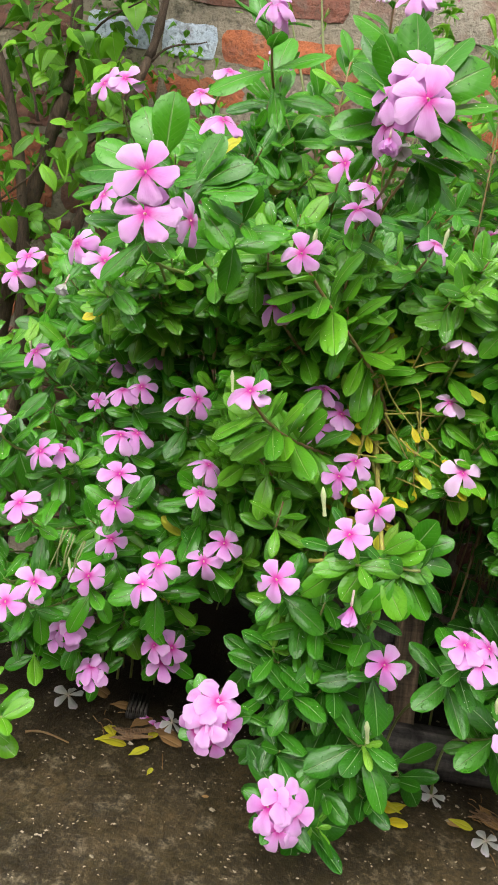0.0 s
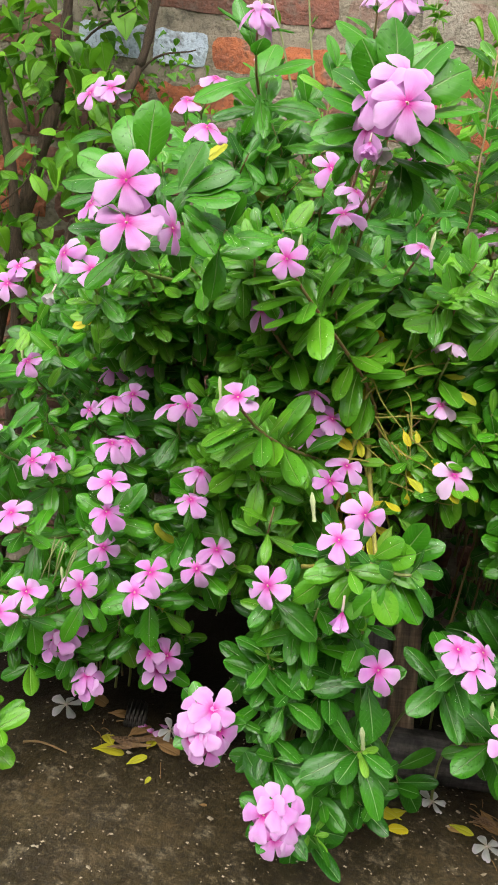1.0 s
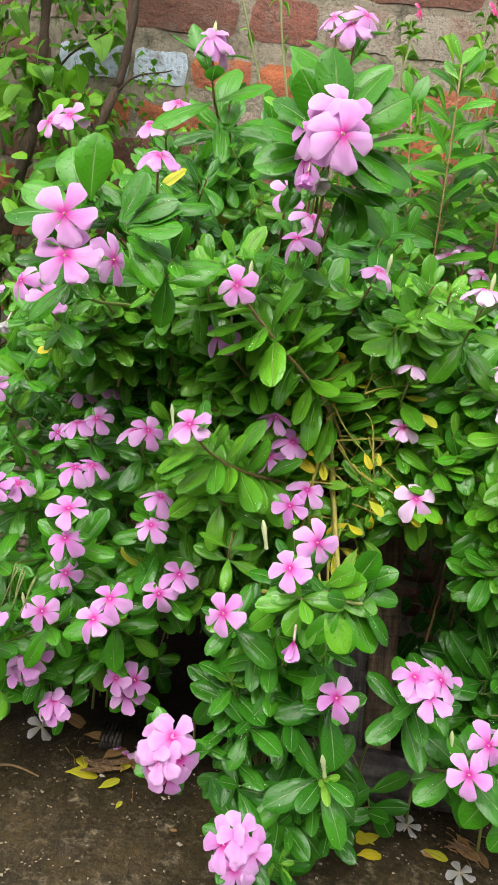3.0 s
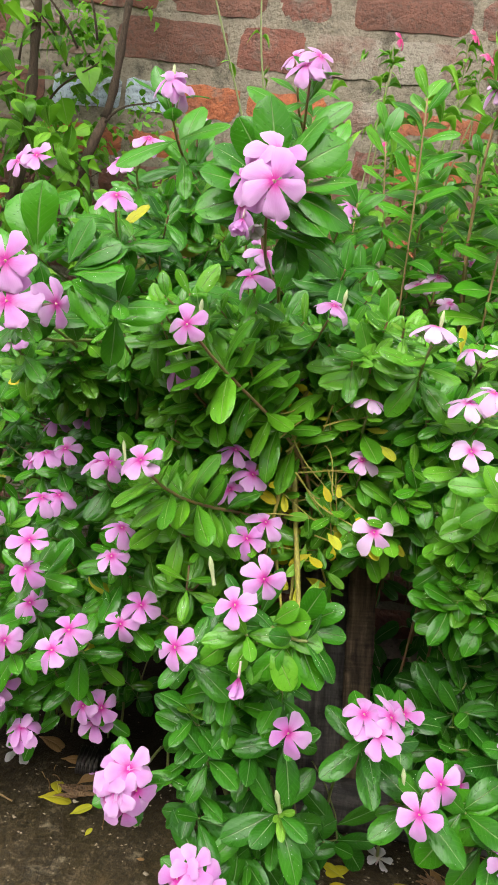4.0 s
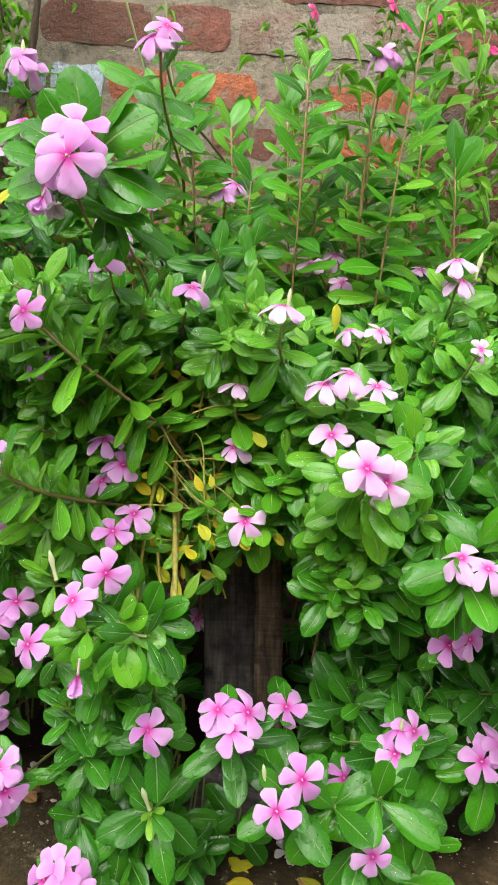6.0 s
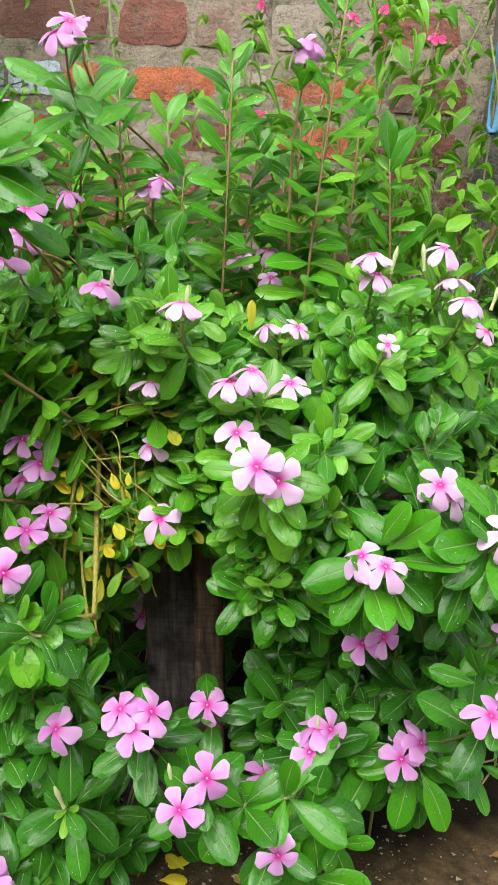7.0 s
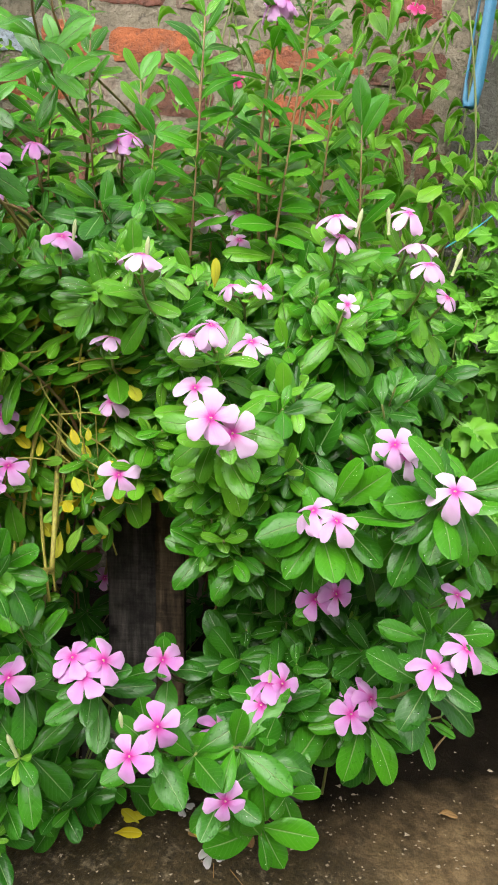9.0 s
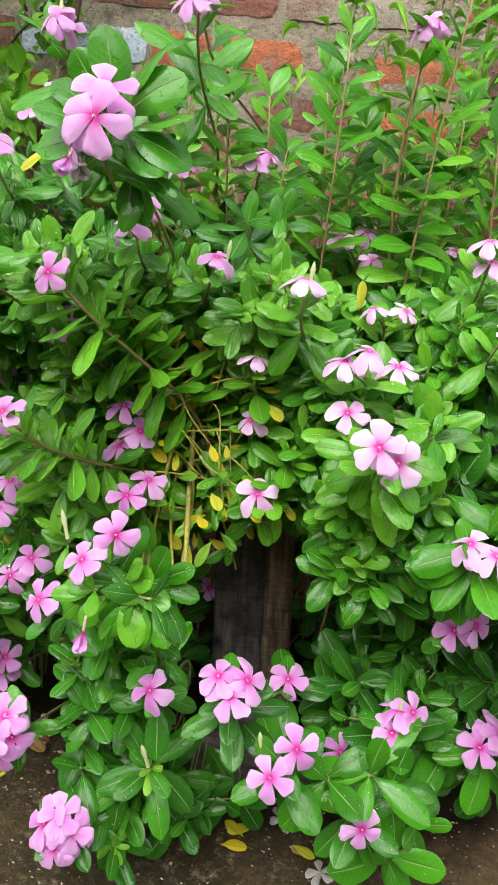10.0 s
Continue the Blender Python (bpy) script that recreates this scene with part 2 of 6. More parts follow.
def wet_concrete():
    k = Mat("wet_concrete")
    p = k.world_pos()
    big = k.noise(3.2, 5, 0.6, p)
    mid = k.noise(17, 6, 0.7, p)
    fine = k.noise(160, 4, 0.7, p)
    c = k.ramp(big, [(0.34, (0.014, 0.01, 0.004)), (0.5, (0.048, 0.035, 0.015)), (0.66, (0.11, 0.078, 0.036))])
    c = k.mix(k.ramp(mid, [(0.4, (0, 0, 0)), (0.68, (1, 1, 1))]), c, (0.043, 0.03, 0.015))
    c = k.mix(k.ramp(k.noise(34, 6, 0.75, p), [(0.55, (0, 0, 0)), (0.7, (0.85, 0.85, 0.85))]), c, (0.25, 0.205, 0.13))
    c = k.mix(k.ramp(k.noise(110, 5, 0.8, p), [(0.54, (0, 0, 0)), (0.64, (0.75, 0.75, 0.75))]), c, (0.15, 0.115, 0.065))
    c = k.mix(k.ramp(fine, [(0.38, (0.8, 0.8, 0.8)), (0.52, (0, 0, 0))]), c, (0.02, 0.016, 0.01))
    # moist earth on the bed along the wall
    xyz = k.n.new("ShaderNodeSeparateXYZ")
    k.link(p, xyz.inputs[0])
    right = k.val("MINIMUM", k.val("MULTIPLY", k.val("MAXIMUM", k.val("SUBTRACT", xyz.outputs[0], 0.52), 0.0), 0.45), 0.25)
    left = k.val("MINIMUM", k.val("MULTIPLY", k.val("MAXIMUM", k.val("SUBTRACT", 0.3, xyz.outputs[0]), 0.0), 0.15), 0.2)
    # the concrete is drier towards the open yard
    dry = k.val("ADD", k.val("MAXIMUM", k.val("MINIMUM", k.val("MULTIPLY", k.val("SUBTRACT", xyz.outputs[0], 0.5), 1.6), 0.36), -0.12), k.noise(5, 5, 0.65, p), clamp=True)
    c = k.mix(k.ramp(dry, [(0.4, (0, 0, 0)), (0.85, (0.8, 0.8, 0.8))]), c, k.mix(k.ramp(k.noise(14, 6, 0.7, p), [(0.36, (0.75, 0.75, 0.75)), (0.56, (0, 0, 0))]), k.mix(k.ramp(k.noise(75, 6, 0.8, p), [(0.4, (0, 0, 0)), (0.6, (1, 1, 1))]), (0.1, 0.064, 0.028), (0.26, 0.175, 0.09)), (0.03, 0.019, 0.009)))
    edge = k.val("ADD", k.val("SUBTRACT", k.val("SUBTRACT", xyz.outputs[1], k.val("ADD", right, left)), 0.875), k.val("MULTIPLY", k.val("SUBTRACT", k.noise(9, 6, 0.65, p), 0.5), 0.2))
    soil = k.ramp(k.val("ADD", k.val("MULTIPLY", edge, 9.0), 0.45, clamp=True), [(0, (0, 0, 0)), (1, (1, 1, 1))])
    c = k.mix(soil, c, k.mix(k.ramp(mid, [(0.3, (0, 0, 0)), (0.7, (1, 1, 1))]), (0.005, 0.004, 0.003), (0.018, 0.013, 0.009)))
    k.set(Base_Color=c, Roughness=k.ramp(mid, [(0.3, (0.35, 0.35, 0.35)), (0.65, (0.65, 0.65, 0.65))]), Specular_IOR_Level=k.ramp(soil, [(0, (0.3, 0.3, 0.3)), (1, (0.06, 0.06, 0.06))]))
    k.bump(k.val("ADD", k.val("MULTIPLY", fine, 0.5), mid), 0.8, 0.006)
    return k.m


CONCRETE = wet_concrete()


def brick_material(name, a, b, c2, smear, amount):
    k = Mat(name)
    p = k.world_pos()
    r = k.chance()
    c = k.mix(r, a, b)
    c = k.mix(k.ramp(k.noise(22, 6, 0.65, p), [(0.35, (0, 0, 0)), (0.7, (1, 1, 1))]), c, c2)
    patch = k.noise(9, 6, 0.7, p)
    c = k.mix(k.ramp(patch, [(0.62 - amount, (0, 0, 0)), (0.74 - amount, (1, 1, 1))]), c, smear)
    dark = k.noise(120, 4, 0.7, p)
    c = k.mix(k.ramp(dark, [(0.36, (0.5, 0.5, 0.5)), (0.48, (0, 0, 0))]), c, (0.06, 0.044, 0.036))
    k.set(Base_Color=c, Roughness=0.85)
    k.bump(k.val("ADD", k.noise(45, 6, 0.7, p), k.val("MULTIPLY", dark, 0.7)), 1.0, 0.009)
    return k.m


BRICK_ORANGE = brick_material("orange_brick", (0.46, 0.13, 0.045), (0.4, 0.13, 0.06), (0.23, 0.07, 0.035), (0.22, 0.15, 0.11), 0.07)
BRICK_BROWN = brick_material("brown_brick", (0.18, 0.072, 0.046), (0.21, 0.09, 0.06), (0.11, 0.048, 0.033), (0.15, 0.115, 0.09), 0.06)
BRICK_RED = brick_material("red_brick", (0.25, 0.082, 0.05), (0.22, 0.092, 0.065), (0.12, 0.05, 0.036), (0.18, 0.14, 0.11), 0.08)
BRICK_GREY = brick_material("cement_smeared_brick", (0.25, 0.19, 0.145), (0.22, 0.15, 0.115), (0.2, 0.11, 0.08), (0.28, 0.24, 0.19), 0.2)
BRICK_WHITE = brick_material("limewashed_brick", (0.42, 0.49, 0.58), (0.36, 0.43, 0.54), (0.48, 0.54, 0.6), (0.15, 0.13, 0.11), 0.15)
MORTAR = brick_material("mortar", (0.28, 0.235, 0.175), (0.28, 0.235, 0.175), (0.17, 0.14, 0.1), (0.06, 0.055, 0.035), 0.07)
CHIP = brick_material("tan_bark", (0.34, 0.2, 0.09), (0.2, 0.115, 0.055), (0.12, 0.07, 0.035), (0.4, 0.27, 0.13), 0.05)
PLASTER = brick_material("grey_plaster", (0.13, 0.122, 0.105), (0.14, 0.13, 0.11), (0.09, 0.086, 0.074), (0.05, 0.05, 0.04), 0.09)


# ---------------------------------------------------------------- building helpers
def mesh_of(name, verts, faces, material, uvs=None, smooth=True):
    me = bpy.data.meshes.new(name)
    me.from_pydata([tuple(v) for v in verts], [], [tuple(f) for f in faces])
    if uvs is not None:
        layer = me.uv_layers.new(name="UVMap")
        idx = np.empty(len(me.loops), dtype=np.int32)
        me.loops.foreach_get("vertex_index", idx)
        layer.data.foreach_set("uv", np.asarray(uvs, dtype=np.float32)[idx].ravel())
    if smooth:
        me.polygons.foreach_set("use_smooth", [True] * len(me.polygons))
    me.materials.append(material)
    me.update()
    return me


def from_bm(name, bm, material, smooth=False):
    me = bpy.data.meshes.new(name)
    bm.to_mesh(me)
    bm.free()
    me.materials.append(material)
    if smooth:
        me.polygons.foreach_set("use_smooth", [True] * len(me.polygons))
    return me


def thing(name, at, label, category, group=""):
    ob = new(name)
    ob.empty_display_size = 0.02
    ob.location = at
    return tagged(ob, label, category, group)


def part(name, me, parent, m=Matrix(), label="", kind=""):
    """A mesh under a thing or part; m is in the world for a part of an Empty, else in the parent."""
    ob = new(name, me)
    ob.parent = parent
    ob.matrix_basis = (Matrix.Translation(parent.location).inverted() @ m) if parent.type == "EMPTY" else m
    return tagged(ob, label, kind=kind)


def grid_mesh(rows, cols, place):
    """Vertices, faces and uvs of a sheet; place(t, c) with t from 0 to 1 and c from -1 to 1."""
    vs, uv, fs = [], [], []
    for i in range(rows + 1):
        for j in range(cols + 1):
            t, c = i / rows, 2 * j / cols - 1
            vs.append(place(t, c))
            uv.append(((c + 1) / 2, t))
    for i in range(rows):
        for j in range(cols):
            a = i * (cols + 1) + j
            fs.append((a, a + 1, a + cols + 2, a + cols + 1))
    return np.array(vs), fs, np.array(uv)


def leaf_shape(kind, droop, fold, seed):
    rnd = random.Random(seed)
    ph, bend, twist = rnd.uniform(0, 6.28), rnd.uniform(-0.08, 0.08), rnd.uniform(-0.9, 0.9)
    roll = (-0.42, 0.3, 0.5, -0.5)[seed % 4] if kind == "ovate" else -0.42

    def place(t, c):
        if kind == "vinca":
            t = t ** 0.85
            s = max(0.0, (t - 0.1) / 0.9)
            w = 0.013 + 0.212 * max(0.0, 1 - abs(2 * s ** 1.3 - 1) ** 2.3) ** 0.62
            if s >= 0.999:
                w = 0.035
        elif kind == "long":
            s = max(0.0, (t - 0.06) / 0.94)
            w = 0.012 + 0.15 * max(0.0, math.sin(math.pi * min(1, s) ** 1.05)) ** 0.75
            if s >= 1:
                w = 0.006
        elif kind == "heart":
            s = max(0.0, (t - 0.18) / 0.82)
            w = 0.012 + (0.37 * max(0.0, math.sin(math.pi * min(1, s) ** 0.62)) ** 0.8 if s > 0 else 0)
            if s >= 1:
                w = 0.004
        elif kind == "curl":
            s = max(0.0, (t - 0.1) / 0.9)
            w = 0.012 + 0.2 * max(0.0, math.sin(math.pi * min(1, s) ** 0.8)) ** 0.85
            if s >= 1:
                w = 0.004
            turn = abs(c) * (1.5 + 0.9 * math.sin(ph + 2 * t))
            sway = twist * 0.35 * t * t
            return (math.copysign(w * math.sin(turn) / 1.4, c) + sway, t * (1 - 0.3 * droop * t), w * (1 - math.cos(turn)) * 0.9 + 0.25 * math.sin(2.4 * t) - droop * t * t + 0.02 * math.sin(ph + 14 * t) * c)
        elif kind == "ovate":
            s = max(0.0, (t - 0.14) / 0.86)
            w = 0.014 + (0.29 * max(0.0, math.sin(math.pi * min(1, s) ** 0.78)) ** 0.9 if s > 0 else 0)
            if s >= 1:
                w = 0.004
        x = c * w + bend * t * t
        z = fold * abs(c) * w * 1.5 + roll * c * c * w - droop * t * t + 0.012 * math.sin(ph + 9 * t) * c * (w / 0.2)
        y = t * (1 - 0.25 * droop * t)
        if kind == "ovate":
            turn = twist * t * t
            x *= 1 - 0.38 * abs(roll) * abs(c) + 0.07 * math.sin(ph + 11 * t)
            x, z = x * math.cos(turn) - z * 0.4 * math.sin(turn), z + c * w * math.sin(turn)
        return (x, y, z)

    return grid_mesh(9 if kind in ("vinca", "long") else 12, 6, place)


def lobed_leaf(droop, seed):
    """A chrysanthemum leaf: a short stalk and five round-toothed lobes about a centre."""
    rnd = random.Random(seed)
    lobes = [(a + rnd.uniform(-0.08, 0.08), r * rnd.uniform(0.92, 1.08)) for a, r in ((0, 0.52), (1.0, 0.44), (-1.0, 0.44), (2.0, 0.36), (-2.0, 0.36))]
    n, rings, ph = 40, (0.35, 0.7, 1.0), rnd.uniform(0, 6)

    def point(f, k):
        a = (k / n) * 2 * math.pi - math.pi
        near = max(r * math.exp(-((a - b) / 0.56) ** 2) for b, r in lobes)
        r = f * max(near, 0.3 if abs(a) < 2.5 else 0.16) * (1 + (0.08 * math.sin(a * 24 + ph) if f == 1.0 else 0))
        x, y = r * math.sin(a), 0.48 + r * math.cos(a)
        ridge = max(math.exp(-((a - b) / 0.2) ** 2) for b, _ in lobes)
        return (x, y, 0.05 * (1 - ridge) * f + 0.16 * y - droop * y * y - 0.45 * x * x + 0.025 * math.sin(ph + 7 * x + 5 * y))

    vs = [(0, 0.48, 0.06 - droop * 0.23)] + [point(f, k) for f in rings for k in range(n)]
    fs = [(0, 1 + k, 1 + (k + 1) % n) for k in range(n)]
    for q in range(2):
        fs += [(1 + q * n + k, 1 + q * n + n + k, 1 + q * n + n + (k + 1) % n, 1 + q * n + (k + 1) % n) for k in range(n)]
    b = len(vs)
    vs += [(-0.012, 0, 0), (0.012, 0, 0), (0.012, 0.42, 0.05 - droop * 0.18), (-0.012, 0.42, 0.05 - droop * 0.18)]
    fs.append((b, b + 1, b + 2, b + 3))
    return np.array(vs), fs, np.array([(0.5 + x, y) for x, y, _ in vs])


SHAPES = {
    "vinca": [leaf_shape("vinca", d, f, i) for i, (d, f) in enumerate(((0.08, 0.26), (0.18, 0.2), (0.28, 0.26), (0.02, 0.36), (0.12, 0.12), (0.36, 0.22)))],
    "long": [leaf_shape("long", d, f, 10 + i) for i, (d, f) in enumerate(((0.2, 0.35), (0.38, 0.3), (0.08, 0.5), (0.55, 0.3)))],
    "heart": [leaf_shape("heart", d, f, 20 + i) for i, (d, f) in enumerate(((0.2, 0.35), (0.45, 0.5), (0.1, 0.2), (0.7, 0.4)))],
    "lobed": [lobed_leaf(d, 30 + i) for i, d in enumerate((0.25, 0.45, 0.1, 0.6, 0.35, 0.75))],
    "curl": [leaf_shape("curl", d, 0, 70 + i) for i, d in enumerate((0.3, 0.55, 0.8, 0.45, 0.95, 0.65))],
    "ovate": [leaf_shape("ovate", d, f, 50 + i) for i, (d, f) in enumerate(((0.25, 0.4), (0.5, 0.3), (0.15, 0.2), (0.75, 0.5), (0.4, 0.6), (0.9, 0.25), (0.6, 0.15), (0.3, 0.55)))],
}
LEAF_MESH = {}


def leaf_mesh(kind, variant, material):
    key = (kind, variant, material.name)
    if key not in LEAF_MESH:
        v, f, uv = SHAPES[kind][variant]
        LEAF_MESH[key] = mesh_of("leaf", v, f, material, uv)
    return LEAF_MESH[key]


def leaf_pose(at, way, up, size, width=1.0):
    """A leaf from its foot along way, its face towards up."""
    y = Vector(way).normalized()
    x = y.cross(Vector(up))
    x = x.normalized() if x.length > 1e-4 else y.orthogonal().normalized()
    z = x.cross(y)
    m = Matrix((x * size * width, y * size, z * size)).transposed().to_4x4()
    m.translation = at
    return m


def tube(points, r0, r1, sides=6, knots=False):
    """Vertices and faces of a tapered stem along points."""
    pts = [Vector(p) for p in points]
    vs, fs = [], []
    x = Vector((1, 0.13, 0.07))
    for i, p in enumerate(pts):
        d = (pts[min(i + 1, len(pts) - 1)] - pts[max(i - 1, 0)]).normalized()
        x = (x - d * x.dot(d)).normalized()
        y = d.cross(x)
        r = r0 + (r1 - r0) * i / max(1, len(pts) - 1)
        if knots and i % 3 == 0:
            r *= 1.3
        for k in range(sides):
            a = 2 * math.pi * k / sides
            vs.append(p + (x * math.cos(a) + y * math.sin(a)) * r)
    n = len(pts)
    for i in range(n - 1):
        for k in range(sides):
            a, b = i * sides + k, i * sides + (k + 1) % sides
            fs.append((a, b, b + sides, a + sides))
    fs.append(tuple(range(sides))[::-1])
    fs.append(tuple(range((n - 1) * sides, n * sides)))
    return vs, fs


def bezier(a, b, c, d, n=12):
    a, b, c, d = map(Vector, (a, b, c, d))
    return [a * (1 - t) ** 3 + b * 3 * t * (1 - t) ** 2 + c * 3 * t * t * (1 - t) + d * t ** 3 for t in (i / n for i in range(n + 1))]


class Plant:
    """A plant: its Empty at the root, and the leaves, stems and twigs that wait to be linked."""

    def __init__(self, name, root, label, category, leaf_kind, leaf_mat, stem_mat, seed, near=300, group=""):
        self.ob = thing(name, root, label, category, group)
        self.root, self.kind, self.mat, self.stem_mat = Vector(root), leaf_kind, leaf_mat, stem_mat
        self.leaves, self.twigs, self.near = [], ([], []), near
        self.rnd, self.width = random.Random(seed), 1.0
        self.grow, self.mix = 1.0, None

    def leaf(self, at, way, up, size, mat=None, width=1.0, kind=None):
        kind = kind or (self.mix if self.mix and self.rnd.random() < 0.5 else self.kind)
        v = self.rnd.randrange(len(SHAPES[kind]))
        self.leaves.append((leaf_pose(at, way, up, size, width), kind, v, mat or self.mat))

    def stem(self, points, r0, r1, mat=None, own=True, knots=False):
        vs, fs = tube(points, r0, r1, 6 if own else 4, knots)
        if own:
            return part("stem", mesh_of("stem", vs, fs, mat or self.stem_mat), self.ob)
        base = len(self.twigs[0])
        self.twigs[0].extend(vs)
        self.twigs[1].extend(tuple(i + base for i in f) for f in fs)

    def rain(self, order):
        """Domes of water that sit on the upper faces of the leaves."""
        vs, fs, rnd = [], [], random.Random(len(order))
        for m, kind, v, mat in order:
            if kind != "vinca" or mat in (YELLOW, YOUNG):
                continue
            sv = SHAPES[kind][v][0].reshape(10, 7, 3)
            size = m.col[1].to_3d().length
            for _ in range(rnd.choice((0, 2, 5, 9, 14))):
                i, j = rnd.randrange(2, 8), rnd.randrange(1, 5)
                f, g = rnd.random(), rnd.random()
                a, b, c = (Vector(sv[i + di, j + dj]) for di, dj in ((0, 0), (1, 0), (0, 1)))
                n = (m.to_3x3() @ (c - a).cross(b - a)).normalized()
                if n.z < 0:
                    continue
                p = m @ (a + (b - a) * f + (c - a) * g)
                r = rnd.uniform(0.0003, 0.0008) * (1.4 if rnd.random() < 0.12 else 1)
                x = n.orthogonal().normalized() * r
                y = n.cross(x)
                k0 = len(vs)
                for h, w in ((0.0, 1.0), (0.45, 0.75)):
                    vs.extend(p + n * r * h + (x * math.cos(q * 1.0472) + y * math.sin(q * 1.0472)) * w for q in range(6))
                vs.append(p + n * r * 0.7)
                for q in range(6):
                    w = (q + 1) % 6
                    fs.append((k0 + q, k0 + w, k0 + 6 + w, k0 + 6 + q))
                    fs.append((k0 + 6 + q, k0 + 6 + w, k0 + 12))
        if vs:
            part("dew", mesh_of("dew", vs, fs, DROPS), self.ob, kind="stuff")

    def finish(self):
        order = sorted(self.leaves, key=lambda e: e[0].translation.y)
        self.rain(order[:450])
        for m, kind, v, mat in order[: self.near]:
            part("leaf", leaf_mesh(kind, v, mat), self.ob, m)
        rest = {}
        for e in order[self.near:]:
            rest.setdefault(e[3].name, []).append(e)
        for name, group in rest.items():
            vs, fs, uvs, base = [], [], [], 0
            for m, kind, v, mat in group:
                sv, sf, su = SHAPES[kind][v]
                a = np.array(m)
                vs.append(sv @ a[:3, :3].T + a[:3, 3])
                fs.extend(tuple(i + base for i in f) for f in sf)
                uvs.append(su)
                base += len(sv)
            part("inner_foliage", mesh_of("inner_foliage", np.concatenate(vs), fs, group[0][3], np.concatenate(uvs)), self.ob, kind="stuff")
        if self.twigs[0]:
            part("undergrowth", mesh_of("undergrowth", *self.twigs, self.stem_mat), self.ob, kind="stuff")


def back_along(pts, d):
    """The place and direction on a stem, d metres back from its tip."""
    for a, b in zip(pts[:0:-1], pts[-2::-1]):
        n = (a - b).length
        if d <= n:
            return a + (b - a) * (d / n), (a - b).normalized()
        d -= n
    return pts[0], (pts[1] - pts[0]).normalized()


def whorl(plant, pts, pairs, size, gap=0.016, mat=None, open_top=42, open_low=2, young=False):
    """Opposite pairs of leaves down along a stem from its tip."""
    rnd = plant.rnd
    size = size * plant.grow
    turn = rnd.uniform(0, 180)
    for i in range(pairs):
        f = i / max(1, pairs - 1)
        at, axis = back_along(pts, gap * (i + 0.15 * rnd.random()))
        x = axis.orthogonal().normalized()
        y = axis.cross(x)
        for s in (0, 180):
            a = radians(turn + i * 90 + s + rnd.uniform(-18, 18))
            e = radians(open_top + (open_low - open_top) * min(1, f * 1.4) + rnd.uniform(-14, 14))
            out = x * math.cos(a) + y * math.sin(a)
            way = out * math.cos(e) + axis * math.sin(e) + Vector((0, 0, -0.04))
            grow = min(1.0, 0.62 + 0.2 * i) * rnd.uniform(0.72, 1.15)
            if rnd.random() < 0.06:
                continue
            up = axis * math.cos(e) - out * math.sin(e) + Vector((0, 0, 0.35))
            m = mat
            luck = rnd.random()
            if m is None and luck < 0.012 and i > 1 and size * grow < 0.042:
                m = YELLOW
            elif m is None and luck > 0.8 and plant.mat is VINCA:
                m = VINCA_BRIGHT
            plant.leaf(at, way, up, size * grow, m, plant.width * rnd.uniform(0.88, 1.12))
    if young:
        # pale new leaves at the growing tip
        tip, axis = back_along(pts, 0.0)
        x = axis.orthogonal().normalized()
        y = axis.cross(x)
        for i in range(6):
            a, e = radians(i * 137 + turn), radians(72 - 7 * i)
            out = x * math.cos(a) + y * math.sin(a)
            plant.leaf(tip - axis * 0.0015 * i, out * math.cos(e) + axis * math.sin(e), axis * math.cos(e) - out * math.sin(e), size * (0.2 + 0.05 * i), YOUNG, 0.75)


def fan(plant, centre, turns, size, mat=None, ahead=0.3, wide=1.0):
    """A flat rosette of large leaves that faces the yard; turns are clock angles of the leaves."""
    for a in turns:
        a = radians(a + plant.rnd.uniform(-6, 6))
        out = Vector((math.cos(a), 0, math.sin(a)))
        at = Vector(centre) + out * 0.01 + Vector((0, plant.rnd.uniform(0, 0.015), 0))
        plant.leaf(at, out + Vector((0, -ahead + plant.rnd.uniform(-0.3, 0.3), 0.05)), (plant.rnd.gauss(0, 0.35), -0.8 + plant.rnd.gauss(0, 0.2), 0.6), size * plant.rnd.uniform(0.8, 1.08), mat, wide * plant.rnd.uniform(0.9, 1.12))


# flowers: a tube with five petals and an eye
def petal_sheet(shape):
    def place(t, c):
        t = 1 - (1 - t) ** 1.5
        w = 0.045 + 0.4 * t ** 0.85 * max(0.0, 1 - t ** 9) ** 0.5
        if t > 0.995:
            w = 0.1
        x = c * w + 0.05 * t * (1 if c > 0 else 0.6)
        droop, cup = shape
        z = 0.07 * math.sin(t * 2.6) - droop * t * t + cup * c * w * 0.5 + 0.03 * math.sin(6 * t + 4 * c) * t + 0.05 * c * c * t * math.sin(9 * t) - 0.13 * c * c * t
        y = 0.04 + 0.96 * t - 0.05 * c * c * t - 0.06 * c * t
        return (x * 0.5, y * 0.5, z * 0.5)

    return grid_mesh(8, 6, place)


PETALS = {}
for mat in (PINK, PINK_PALE, WHITE_PETAL, MAGENTA):
    for i, s in enumerate(((0.12, 0.35), (0.24, 0.3), (0.02, 0.45), (0.48, 0.3), (0.72, 0.12))):
        v, f, uv = petal_sheet(s)
        PETALS[mat.name, i] = mesh_of("petal", v, f, mat, uv)


def tube_mesh():
    vs, fs = tube([(0, 0, -0.36), (0, 0, -0.3), (0, 0, -0.1), (0, 0, -0.06), (0, 0, 0.0)], 0.028, 0.034, 7)
    return mesh_of("flower", vs, fs, TUBE_MAT)


def eye_mesh():
    vs, fs = tube([(0, 0, -0.005), (0, 0, 0.02), (0, 0, 0.026)], 0.016, 0.007, 8)
    return mesh_of("eye", vs, fs, EYE_MAT)


